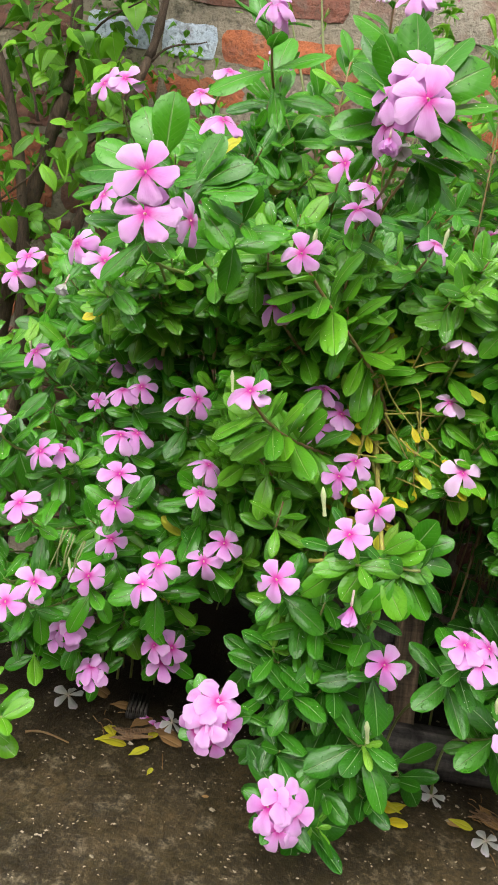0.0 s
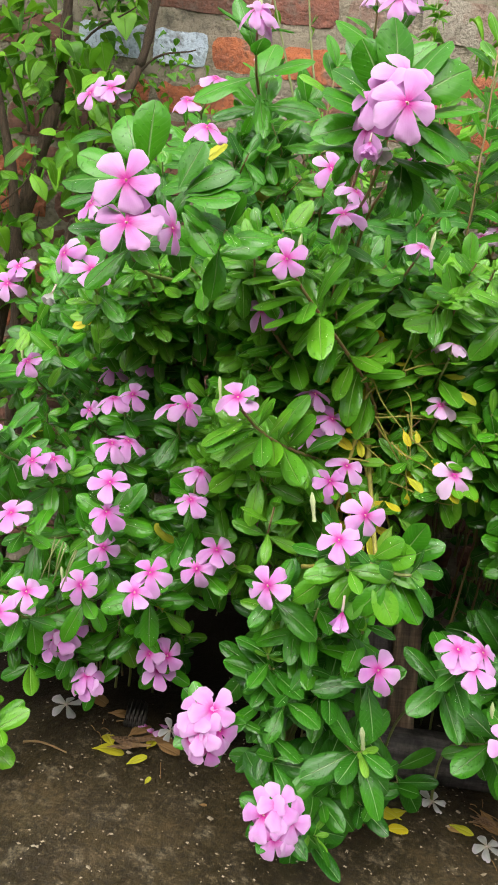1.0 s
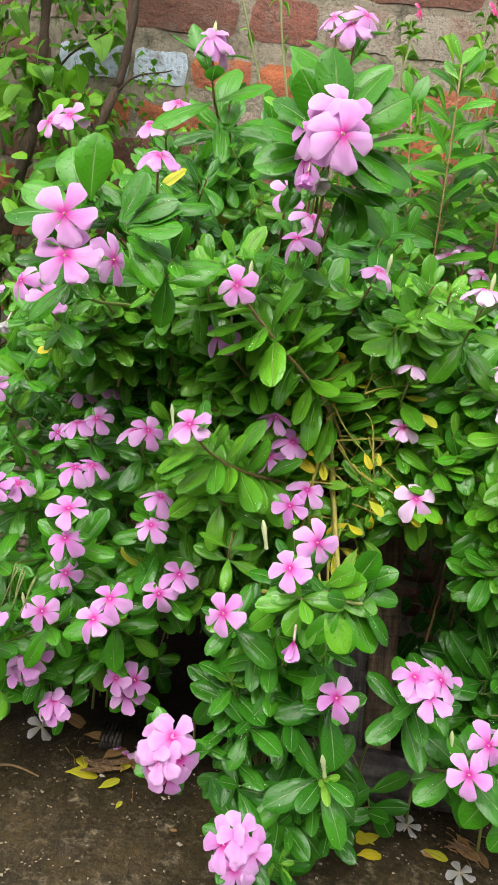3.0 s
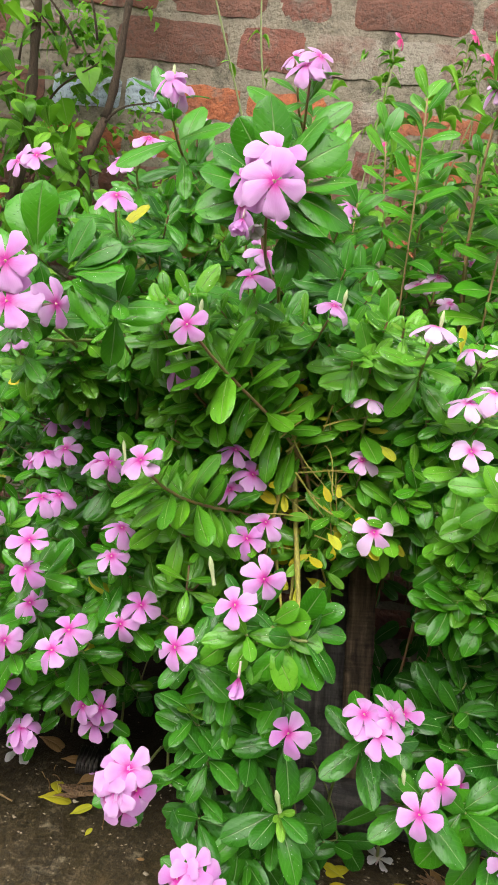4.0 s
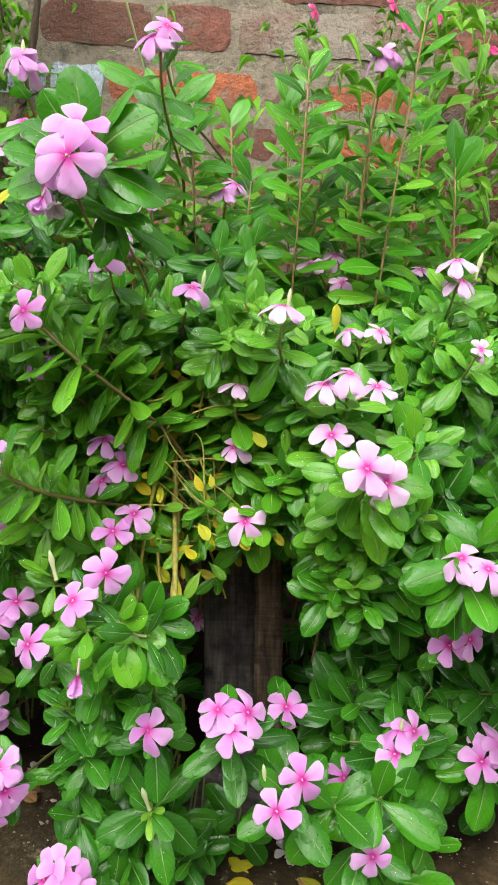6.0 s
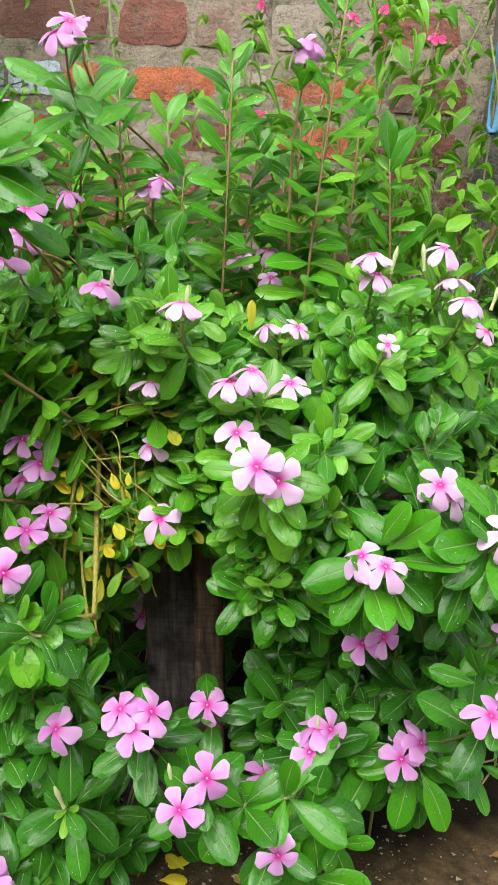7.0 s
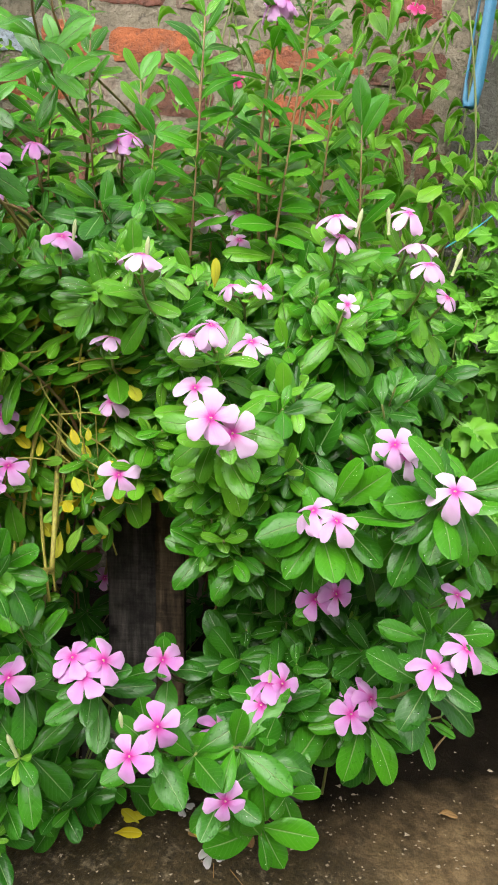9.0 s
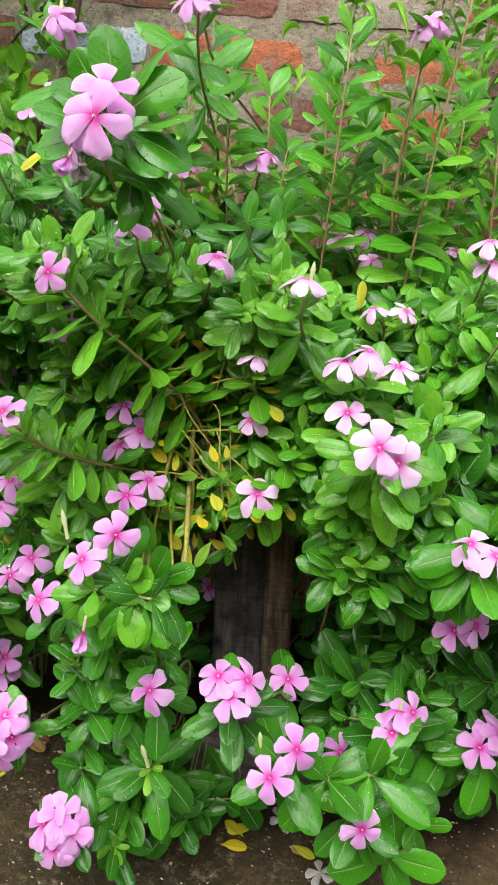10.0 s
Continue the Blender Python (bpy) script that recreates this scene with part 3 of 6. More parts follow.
def bud_mesh():
    n, vs = 8, []
    prof = ((0, 0.07), (0.1, 0.06), (0.3, 0.06), (0.5, 0.075), (0.7, 0.095), (0.9, 0.055), (1.0, 0.012))
    for h, r in prof:
        vs += [(r * math.cos(2 * math.pi * k / n + h * 2), r * math.sin(2 * math.pi * k / n + h * 2), h) for k in range(n)]
    fs = [(i * n + k, i * n + (k + 1) % n, (i + 1) * n + (k + 1) % n, (i + 1) * n + k) for i in range(len(prof) - 1) for k in range(n)]
    return mesh_of("bud", vs, fs, BUD_MAT)


TUBE, EYE_DISC, BUD = tube_mesh(), eye_mesh(), bud_mesh()


def facing(az, el):
    a, e = radians(az), radians(el)
    return Vector((math.sin(a) * math.cos(e), -math.cos(a) * math.cos(e), math.sin(e)))


def frame_to(at, n, spin, size):
    n = n.normalized()
    x = n.orthogonal().normalized()
    m = Matrix((x, n.cross(x), n)).transposed().to_4x4() @ Matrix.Rotation(radians(spin), 4, "Z") @ Matrix.Scale(size, 4)
    m.translation = at
    return m


def flower(plant, at, az, el, size, mat=None, petals=5, droopy=False, label="", fold=0, flat=False):
    rnd = plant.rnd
    mat = mat or PINK
    f = part("flower", TUBE, plant.ob, frame_to(at, facing(az, el), rnd.uniform(0, 72), size), label)
    for i in range(petals):
        v = rnd.choice((0, 1, 1, 2)) if flat else rnd.choice((3, 3, 4)) if droopy else rnd.choice((0, 1, 1, 2, 3, 3, 4) if el > 33 else (0, 0, 1, 2, 3))
        m = Matrix.Rotation(radians(i * 72 + rnd.uniform(-7, 7)), 4, "Z") @ Matrix.Translation((0, 0, 0.006 * (i % 2))) @ Matrix.Rotation(radians(fold + rnd.uniform(-9, 7)), 4, "X") @ Matrix.Rotation(radians(8), 4, "Y")
        k = rnd.uniform(0.93, 1.06)
        part("petal", PETALS[mat.name, v], f, m @ Matrix.Diagonal((k * rnd.uniform(0.93, 1.07), k, k, 1)))
    part("eye", EYE_DISC, f)
    return f


BLOOMS = []


def spray(plant, blooms, lean=(0, 0), pairs=5, size=0.058, mat=None, petal=None, across=0.052, bud=None, low=None, gap=0.015, stem=None, r=0.0022, steady=False):
    """A shoot that ends in flowers (x, y, z, azimuth, elevation); lean tips its axis sideways and forward. Steady heads keep their facing and hold their petals flat."""
    rnd = plant.rnd
    across, size = across * 0.78, size * 0.94
    feet = []
    for b in blooms:
        at = Vector(b[:3])
        az, el = (b[3], b[4]) if len(b) > 4 else (rnd.uniform(-18, 18), rnd.uniform(22, 42))
        if not steady:
            az, el = az + rnd.uniform(-20, 20), el + rnd.uniform(-9, 21)
        flower(plant, at, az, el, across * rnd.uniform(0.95, 1.05), petal, droopy=el > 58 and not steady, flat=steady)
        if not (at.y < 0.64 and at.z > 0.6):
            BLOOMS.append((at.x, at.z, at.y))
        feet.append(at - facing(az, el) * across * 0.34)
    foot = sum(feet, Vector()) / len(feet)
    axis = Vector((lean[0], -0.55 + lean[1], 0.75)).normalized()
    tip = foot - axis * 0.004
    shoot(plant, tip, axis, pairs, size, mat, gap, stem, r, low, young=False)
    for f, b in zip(feet, blooms):
        if (f - tip).length > 0.012:
            plant.stem([tip - axis * 0.01, (f + tip) / 2, f], 0.0013, 0.001, own=False)
    if bud:
        m = frame_to(tip + Vector((bud[0], -0.004, 0.008)), Vector((bud[0] * 8, -0.1, 1)), 0, bud[1] * 0.78)
        part("bud", BUD, plant.ob, m)


NEW_TIPS = random.Random(3)


def shoot(plant, tip, axis, pairs, size, mat=None, gap=0.015, stem=None, r=0.0022, low=None, own=True, young=None):
    tip, axis = Vector(tip), Vector(axis).normalized()
    start = Vector(low) if low else Vector((plant.root.x * 0.35 + tip.x * 0.65, max(plant.root.y if tip.z < 0.25 else tip.y, tip.y + 0.2), max(0.02, tip.z - 0.12 if tip.z > 0.25 else 0.0)))
    reach = (tip - start).length
    pts = bezier(start, start + Vector((0, 0.02, reach * 0.4)), tip - axis * reach * 0.35, tip, 24)
    whorl(plant, pts, pairs, size, gap, mat, young=NEW_TIPS.random() < (0.3 if own else 0.08) if young is None else young)
    plant.stem(pts[:: 2 if own else 4], r * 0.9 if own else 0.0016, r * 0.6 if own else 0.001, stem, own)


# ---------------------------------------------------------------- setting
def ground():
    bm = bmesh.new()
    xs = [-60, -12, -3, -1.2] + [-0.8 + 0.05 * i for i in range(41)] + [1.6, 3, 12, 60]
    ys = [-60, -12, -3, -0.5, 0.1] + [0.4 + 0.05 * i for i in range(22)] + [2.5, 12, 60]
    grid = [[bm.verts.new((x, y, 0.006 * noise.noise((x * 4, y * 4, 3.1)) - 0.003 if abs(x) < 2 and 0.3 < y < 1.5 else -0.003)) for x in xs] for y in ys]
    for a, b in zip(grid, grid[1:]):
        for i in range(len(xs) - 1):
            bm.faces.new((a[i], a[i + 1], b[i + 1], b[i]))
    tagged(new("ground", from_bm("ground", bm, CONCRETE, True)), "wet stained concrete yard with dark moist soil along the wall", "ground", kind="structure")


ground()

WALL_Y = 1.45


# unseen wall added behind the viewer to cut off low sky light
def sky_block_wall():
    bm = bmesh.new()
    box(bm, (-5.0, -3.0, -0.05), (5.0, -2.75, 2.3))
    tagged(new("wall_behind", from_bm("wall_behind", bm, PLASTER)), "unseen plain grey cement wall added to block low sky light", "wall", kind="structure")


def box(bm, lo, hi):
    v = [bm.verts.new((x, y, z)) for x in (lo[0], hi[0]) for y in (lo[1], hi[1]) for z in (lo[2], hi[2])]
    for f in ((0, 1, 3, 2), (4, 6, 7, 5), (0, 4, 5, 1), (2, 3, 7, 6), (0, 2, 6, 4), (1, 5, 7, 3)):
        bm.faces.new([v[i] for i in f])


sky_block_wall()


def brick_mesh(seed, w, h, mat):
    """A worn brick with uneven face and rounded edges, centred on its face."""
    rnd = random.Random(seed)
    nx, nz = 8, 3
    vs, fs = [], []
    for j in range(nz + 1):
        for i in range(nx + 1):
            x, z = (i / nx - 0.5) * w, (j / nz - 0.5) * h
            edge = min(i, nx - i, j, nz - j) == 0
            corner = i in (0, nx) and j in (0, nz)
            y = rnd.uniform(-0.0012, 0.0012) + (0.002 if edge else 0) + (0.003 if corner else 0)
            k = 0.965 if corner else 1
            vs.append((x * k + (rnd.uniform(-0.003, 0.003) if edge else 0), y, z * k + (rnd.uniform(-0.0025, 0.0025) if edge else 0)))
    for j in range(nz):
        for i in range(nx):
            a = j * (nx + 1) + i
            fs.append((a, a + 1, a + nx + 2, a + nx + 1))
    rim = [i for i in range(nx + 1)] + [j * (nx + 1) + nx for j in range(1, nz + 1)] + [nz * (nx + 1) + i for i in range(nx - 1, -1, -1)] + [j * (nx + 1) for j in range(nz - 1, 0, -1)]
    n = len(vs)
    vs += [(vs[r][0], 0.05, vs[r][2]) for r in rim]
    for a in range(len(rim)):
        b = (a + 1) % len(rim)
        fs.append((rim[b], rim[a], n + a, n + b))
    return mesh_of("brick", vs, fs, mat, smooth=False)


# courses of the wall: foot and head of each row of bricks
COURSES = [(0.972, 1.028), (1.06, 1.12), (1.158, 1.234), (1.25, 1.32), (1.336, 1.405)]
while COURSES[0][0] > 0.05:
    z = COURSES[0][0]
    COURSES.insert(0, (z - 0.077, z - 0.016))
while COURSES[-1][1] < 2.1:
    z = COURSES[-1][1]
    COURSES.append((z + 0.016, z + 0.08))
COLOURS = {"o": BRICK_ORANGE, "b": BRICK_BROWN, "r": BRICK_RED, "g": BRICK_GREY, "w": BRICK_WHITE}
# courses with bricks that stand out: foot of the row, then end of each brick and its kind
KNOWN = {
    1.06: ((-0.4, -0.26, "w"), (-0.25, -0.145, "w"), (-0.135, -0.02, "o"), (-0.005, 0.155, "o"), (0.17, 0.255, "g"), (0.265, 0.47, "o"), (0.485, 0.62, "b")),
    0.972: ((-0.42, -0.25, "o"), (-0.24, -0.07, "o"), (-0.05, 0.06, "g"), (0.075, 0.2, "b"), (0.215, 0.27, "r"), (0.285, 0.44, "o"), (0.46, 0.61, "r")),
    1.158: ((-0.48, -0.3, "g"), (-0.275, -0.06, "b"), (-0.035, 0.095, "r"), (0.115, 0.24, "g"), (0.255, 0.41, "g"), (0.43, 0.6, "r")),
    1.25: ((-0.4, -0.2, "r"), (-0.18, 0.01, "b"), (0.035, 0.135, "r"), (0.18, 0.4, "b"), (0.42, 0.6, "r")),
    1.336: ((-0.3, -0.1, "b"), (-0.08, 0.12, "r"), (0.14, 0.35, "b"), (0.4, 0.6, "o")),
}


def brick_wall():
    bm = bmesh.new()
    box(bm, (-4.0, WALL_Y + 0.004, -0.05), (0.66, WALL_Y + 0.24, 2.16))
    wall = tagged(new("wall_back", from_bm("wall_back", bm, MORTAR)), "old brick wall of orange and brown bricks in rough grey mortar", "wall", kind="structure")
    rnd = random.Random(5)
    meshes, far, k = {}, ([], []), 0
    for lo, hi in COURSES:
        row = KNOWN.get(round(lo, 3))
        if row:
            spans = list(row)
            ends = (row[0][0] - 0.015, None)
        else:
            spans, x = [], -0.75 + rnd.uniform(0, 0.2)
            while x < 0.6:
                w = rnd.uniform(0.19, 0.22) if rnd.random() < 0.8 else 0.1
                spans.append((x, min(x + w, 0.648), rnd.choice("bbrrgo" if lo < 1.0 else "bbrrg")))
                x += w + rnd.uniform(0.01, 0.018)
            ends = (spans[0][0] - 0.015, None)
        x = ends[0]
        while x > -4.0:
            spans.append((max(x - 0.21, -4), x, "w" if row and lo == 1.06 and -0.7 < x < -0.5 else rnd.choice("bbrrg")))
            x -= 0.225
        for a, b, c in spans:
            if b - a < 0.03:
                continue
            k += 1
            w, h = b - a, hi - lo
            me = brick_mesh(k, w, h, COLOURS[c])
            m = Matrix.Translation(((a + b) / 2, WALL_Y + 0.001 + rnd.uniform(-0.002, 0.002), (lo + hi) / 2)) @ Matrix.Rotation(rnd.uniform(-0.012, 0.012), 4, "Y")
            if a > -1.0 and 0.5 < lo < 1.6:
                ob = new("brick", me)
                ob.parent, ob.matrix_basis = wall, m
            else:
                base = len(far[0])
                far[0].extend(m @ v.co for v in me.vertices)
                far[1].extend(tuple(i + base for i in p.vertices) for p in me.polygons)
                bpy.data.meshes.remove(me)
    rest = new("other_bricks", mesh_of("other_bricks", far[0], far[1], BRICK_BROWN))
    rest.parent = wall
    tagged(rest, kind="stuff")


def plaster_pier():
    bm = bmesh.new()
    rnd = random.Random(8)
    n, zs = 30, 26
    front = [[bm.verts.new((0.655 + 3.4 * (i / n) ** 2 + (rnd.uniform(-0.012, 0.006) if i == 0 else 0), WALL_Y - 0.03 + rnd.uniform(-0.004, 0.004), -0.05 + 2.2 * j / zs)) for i in range(n + 1)] for j in range(zs + 1)]
    for j in range(zs):
        for i in range(n):
            bm.faces.new((front[j][i], front[j][i + 1], front[j + 1][i + 1], front[j + 1][i]))
    back = [bm.verts.new((v.co.x, WALL_Y + 0.24, v.co.z)) for v in (front[0][0], front[0][n], front[zs][n], front[zs][0])]
    bm.faces.new((back[0], back[3], back[2], back[1]))
    bm.faces.new([front[j][0] for j in range(zs + 1)] + [back[3], back[0]])
    bm.faces.new([back[1], back[2]] + [front[j][n] for j in range(zs, -1, -1)])
    bm.faces.new([front[zs][i] for i in range(n + 1)] + [back[2], back[3]])
    tagged(new("wall_plastered", from_bm("wall_plastered", bm, PLASTER, True)), "weathered grey cement plaster on the end of the brick wall", "wall", kind="structure")


plaster_pier()


# ---------------------------------------------------------------- timber among the plants
def board(w, d, h, seed, cuts=10, mat=None):
    """An old board standing on its end, with worn uneven edges."""
    bm = bmesh.new()
    rnd = random.Random(seed)
    rings = []
    for j in range(cuts + 1):
        z = h * j / cuts
        q = [(-w / 2, -d / 2), (-w / 6, -d / 2), (w / 6, -d / 2), (w / 2, -d / 2), (w / 2, d / 2), (-w / 2, d / 2)]
        rings.append([bm.verts.new((x + rnd.uniform(-0.0016, 0.0016), y + rnd.uniform(-0.0012, 0.0012), z + (rnd.uniform(-0.004, 0.004) if j == cuts else 0))) for x, y in q])
    for a, b in zip(rings, rings[1:]):
        for i in range(6):
            bm.faces.new((a[i], a[(i + 1) % 6], b[(i + 1) % 6], b[i]))
    bm.faces.new(rings[0][::-1])
    bm.faces.new(rings[-1])
    bmesh.ops.bevel(bm, geom=[e for e in bm.edges if e.is_manifold and e.calc_face_angle(0) > 1.0], offset=min(0.0022, w * 0.2, d * 0.2), segments=2, affect="EDGES")
    return from_bm("board", bm, mat or WOOD, True)


def wooden_pallet():
    p = thing("wooden_pallet", (0.25, 0.98, 0), "weathered dark wet wooden pallet standing among the periwinkle plants", "pallet")
    part("upright_board", board(0.1, 0.022, 0.64, 1), p, Matrix.Translation((0.278, 0.972, 0.0)) @ Matrix.Rotation(radians(-5.5), 4, "Y"))
    part("batten", board(0.036, 0.016, 0.6, 2, 12, BATTEN), p, Matrix.Translation((0.316, 0.95, 0.0)) @ Matrix.Rotation(radians(-5.5), 4, "Y"), "thin brown batten")
    part("bottom_rail", board(0.06, 0.03, 0.3, 3, 14), p, Matrix.Translation((0.2, 0.93, 0.03)) @ Matrix.Rotation(radians(90), 4, "Y"))


wooden_pallet()


def wood_block():
    p = thing("wood_block", (-0.058, 0.955, 0), "small dark ribbed block of wet wood on the ground", "wood block")
    part("block", board(0.028, 0.024, 0.02, 41, 3), p, Matrix.Translation((-0.058, 0.955, 0)))
    for i in range(5):
        part("rib", board(0.0036, 0.028, 0.0225 + 0.0006 * (i % 2), 42, 3), p, Matrix.Translation((-0.0698 + 0.0058 * i, 0.954, 0)))


wood_block()

# ---------------------------------------------------------------- periwinkle plants
GROUP = "periwinkle plants along the wall"
left_bush = Plant("periwinkle_plant", (-0.06, 1.0, 0), "spreading periwinkle bush with many pink flowers and wet green leaves", "flowering plant", "vinca", VINCA, STEM_MAT, 11, 300, GROUP)
mid_bush = Plant("periwinkle_plant", (0.11, 1.02, 0), "tall periwinkle bush with reddish stems and large pink flower heads", "flowering plant", "vinca", VINCA_BRIGHT, RED_STEM, 12, 300, GROUP)
right_bush = Plant("periwinkle_plant", (0.42, 1.02, 0), "periwinkle bush with pale pink flowers and bright leaves beside the pallet", "flowering plant", "vinca", VINCA_BRIGHT, STEM_MAT, 13, 300, GROUP)
# both low bushes wear the darker leaf copy, so part of their shade is colour
low_bush = Plant("periwinkle_plant", (0.19, 0.86, 0), "low periwinkle plant with upright leafy shoots beside the wet concrete", "flowering plant", "vinca", VINCA_SHADED, STEM_MAT, 14, 300, GROUP)
corner_bush = Plant("periwinkle_plant", (0.45, 0.88, 0), "low periwinkle plant with pink flowers and shiny leaves before the pallet", "flowering plant", "vinca", VINCA_SHADED, STEM_MAT, 15, 300, GROUP)
tall_plant = Plant("periwinkle_plant", (0.3, 1.16, 0), "tall thin periwinkle stems with long narrow leaves before the brick wall", "flowering plant", "long", VINCA, RED_STEM, 16, 300, GROUP)
edge_plant = Plant("periwinkle_plant", (-0.22, 0.84, 0), "small green periwinkle seedling on the wet concrete", "flowering plant", "vinca", VINCA_BRIGHT, STEM_MAT, 17, 300, GROUP)

left_bush.width, mid_bush.width, right_bush.width, low_bush.width = 0.92, 0.84, 0.94, 0.86
left_bush.grow, mid_bush.grow, right_bush.grow, low_bush.grow, corner_bush.grow = 0.84, 0.9, 0.92, 0.92, 1.08
L, M, R, W, C, T = left_bush, mid_bush, right_bush, low_bush, corner_bush, tall_plant

# heads that stand out towards the viewer
spray(L, [(-0.06, 0.606, 0.656, -4, 16), (-0.056, 0.604, 0.627, 0, 22)], (0.1, 0.2), 3, 0.07, VINCA, across=0.066, low=(-0.04, 0.85, 0.56), gap=0.012, r=0.0022, steady=True)
flower(L, (-0.026, 0.622, 0.63), 68, 8, 0.042, flat=True)
fan(L, (-0.056, 0.645, 0.665), (165, 120, 94, 190), 0.056, VINCA, 0.25, 1.22)
fan(L, (-0.034, 0.65, 0.655), (72, 46, 24, 3, -18, -42, -75, -110), 0.05, VINCA, 0.25, 1.22)
shoot(L, (-0.08, 0.66, 0.635), (-0.2, -0.8, 0.4), 4, 0.058, VINCA, 0.01)
shoot(L, (0.01, 0.66, 0.64), (0.3, -0.7, 0.5), 4, 0.06, VINCA, 0.012)
spray(M, [(0.128, 0.612, 0.733, 6, 12), (0.127, 0.63, 0.757, 10, 30), (0.108, 0.628, 0.742, -40, 20), (0.105, 0.63, 0.72, -62, 0)], (0.0, 0.2), 3, 0.07, VINCA, across=0.066, low=(0.12, 0.9, 0.64), gap=0.012, r=0.0022, steady=True)
flower(M, (0.108, 0.622, 0.708), -10, -62, 0.03, fold=82)
flower(M, (0.116, 0.624, 0.704), 30, -50, 0.022, WHITE_PETAL, fold=62)
flower(W, (0.148, 0.634, 0.348), 0, -80, 0.036, fold=86)
fan(M, (0.125, 0.65, 0.738), (205, 178, 150, 122, 96, 66, 36, 12, -14, -38), 0.056, VINCA, 0.25, 1.2)
fan(M, (0.138, 0.652, 0.722), (-72, -88), 0.044, VINCA, 0.1, 1.1)
shoot(M, (0.105, 0.67, 0.745), (-0.2, -0.75, 0.45), 4, 0.06, VINCA, 0.01)
shoot(M, (0.15, 0.66, 0.71), (0.3, -0.8, 0.1), 3, 0.064, VINCA, 0.012)

for x, y, z in ((-0.1, 0.74, 0.56), (-0.06, 0.72, 0.57), (-0.02, 0.71, 0.58), (0.02, 0.72, 0.56), (-0.08, 0.77, 0.52), (-0.03, 0.76, 0.53), (0.01, 0.76, 0.545), (0.04, 0.74, 0.65), (0.03, 0.73, 0.6)):
    shoot(L, (x, y + 0.1, z), (L.rnd.uniform(-0.3, 0.3), -0.8, 0.6), 5, 0.046, VINCA, 0.012, own=False)

# upper part
spray(L, [(-0.143, 0.83, 0.791, 0, 25), (-0.165, 0.835, 0.785, -40, 25)], (-0.1, 0.2), 6, 0.068, VINCA)
spray(L, [(-0.076, 0.905, 0.814, -15, 20), (-0.049, 0.92, 0.847, 20, 35)], (0, 0.2), 6, 0.068, VINCA)
spray(L, [(-0.028, 0.751, 0.742, 15, 32)], (0.1, 0), 5, 0.062, VINCA)
spray(L, [(-0.143, 0.8, 0.67, -30, 20)], (-0.2, 0), 4, 0.056, VINCA)
spray(L, [(-0.15, 0.754, 0.614, -40, 10), (-0.121, 0.75, 0.602, -10, 40)], (-0.3, 0), 5, 0.06, VINCA)
spray(L, [(-0.265, 0.93, 0.607, -15, 30), (-0.278, 0.93, 0.584, -20, 40)], (-0.4, 0), 5, 0.056, VINCA)
spray(M, [(0.0, 0.8, 0.868, 0, 28), (0.01, 0.806, 0.862, 40, 20)], (0, 0.35), 8, 0.08, VINCA, gap=0.02, bud=(0.0, 0.03))
spray(M, [(0.012, 0.9, 0.862, 10, 30)], (0, 0.3), 6, 0.07, VINCA, gap=0.02)
spray(M, [(0.132, 0.79, 0.888, -10, 50), (0.144, 0.79, 0.897, 40, 40)], (0, 0.4), 7, 0.07, VINCA, gap=0.02)
spray(M, [(0.117, 0.763, 0.707, 20, 40), (0.107, 0.746, 0.682, -15, 30)], (0.1, 0), 5, 0.055, VINCA)
spray(M, [(0.093, 0.82, 0.74, 15, 30)], (0, 0.1), 4, 0.05, VINCA)
spray(M, [(0.188, 0.926, 0.79, 0, 40), (0.2, 0.935, 0.8, 45, 40)], (0.1, 0.3), 4, 0.055, VINCA, across=0.048)
spray(M, [(0.12, 0.86, 0.765, -10, 60)], (0, 0.3), 3, 0.05, VINCA, across=0.046)
spray(M, [(0.189, 0.771, 0.667, 0, 55)], (0.3, 0), 5, 0.056, VINCA, bud=(0.012, 0.03))
spray(M, [(0.061, 0.7, 0.63, -25, 20)], (-0.65, 0.2), 24, 0.07, None, bud=(0.004, 0.03), stem=RED_STEM, gap=0.0088, low=(0.2, 0.84, 0.42), r=0.0024)
spray(M, [(0.045, 0.765, 0.587, -10, 40)], (-0.6, 0.2), 22, 0.058, None, bud=(0.002, 0.03), stem=RED_STEM, gap=0.0088, low=(0.17, 0.92, 0.4), r=0.0024)
spray(M, [(0.162, 0.856, 0.599, -60, 15)], (0, 0), 2, 0.045)
spray(M, [(-0.014, 0.91, 0.556, 0, 25)], (0, 0), 4, 0.052)
spray(M, [(0.036, 0.686, 0.507, -20, 48)], (-0.6, 0.15), 22, 0.06, None, bud=(-0.02, 0.025), stem=RED_STEM, gap=0.0088, low=(0.17, 0.87, 0.36), r=0.0024)
spray(M, [(0.11, 0.788, 0.512, 0, 55)], (0, 0), 4, 0.055)
spray(M, [(0.131, 0.785, 0.489, 8, 45), (0.109, 0.79, 0.469, -25, 25)], (0, 0), 4, 0.055)
spray(M, [(0.135, 0.75, 0.431, -5, 40), (0.151, 0.765, 0.446, 15, 42)], (0, 0), 4, 0.056)
spray(M, [(0.084, 0.858, 0.356, 0, 15)], (0, 0), 2, 0.045, None, across=0.05)

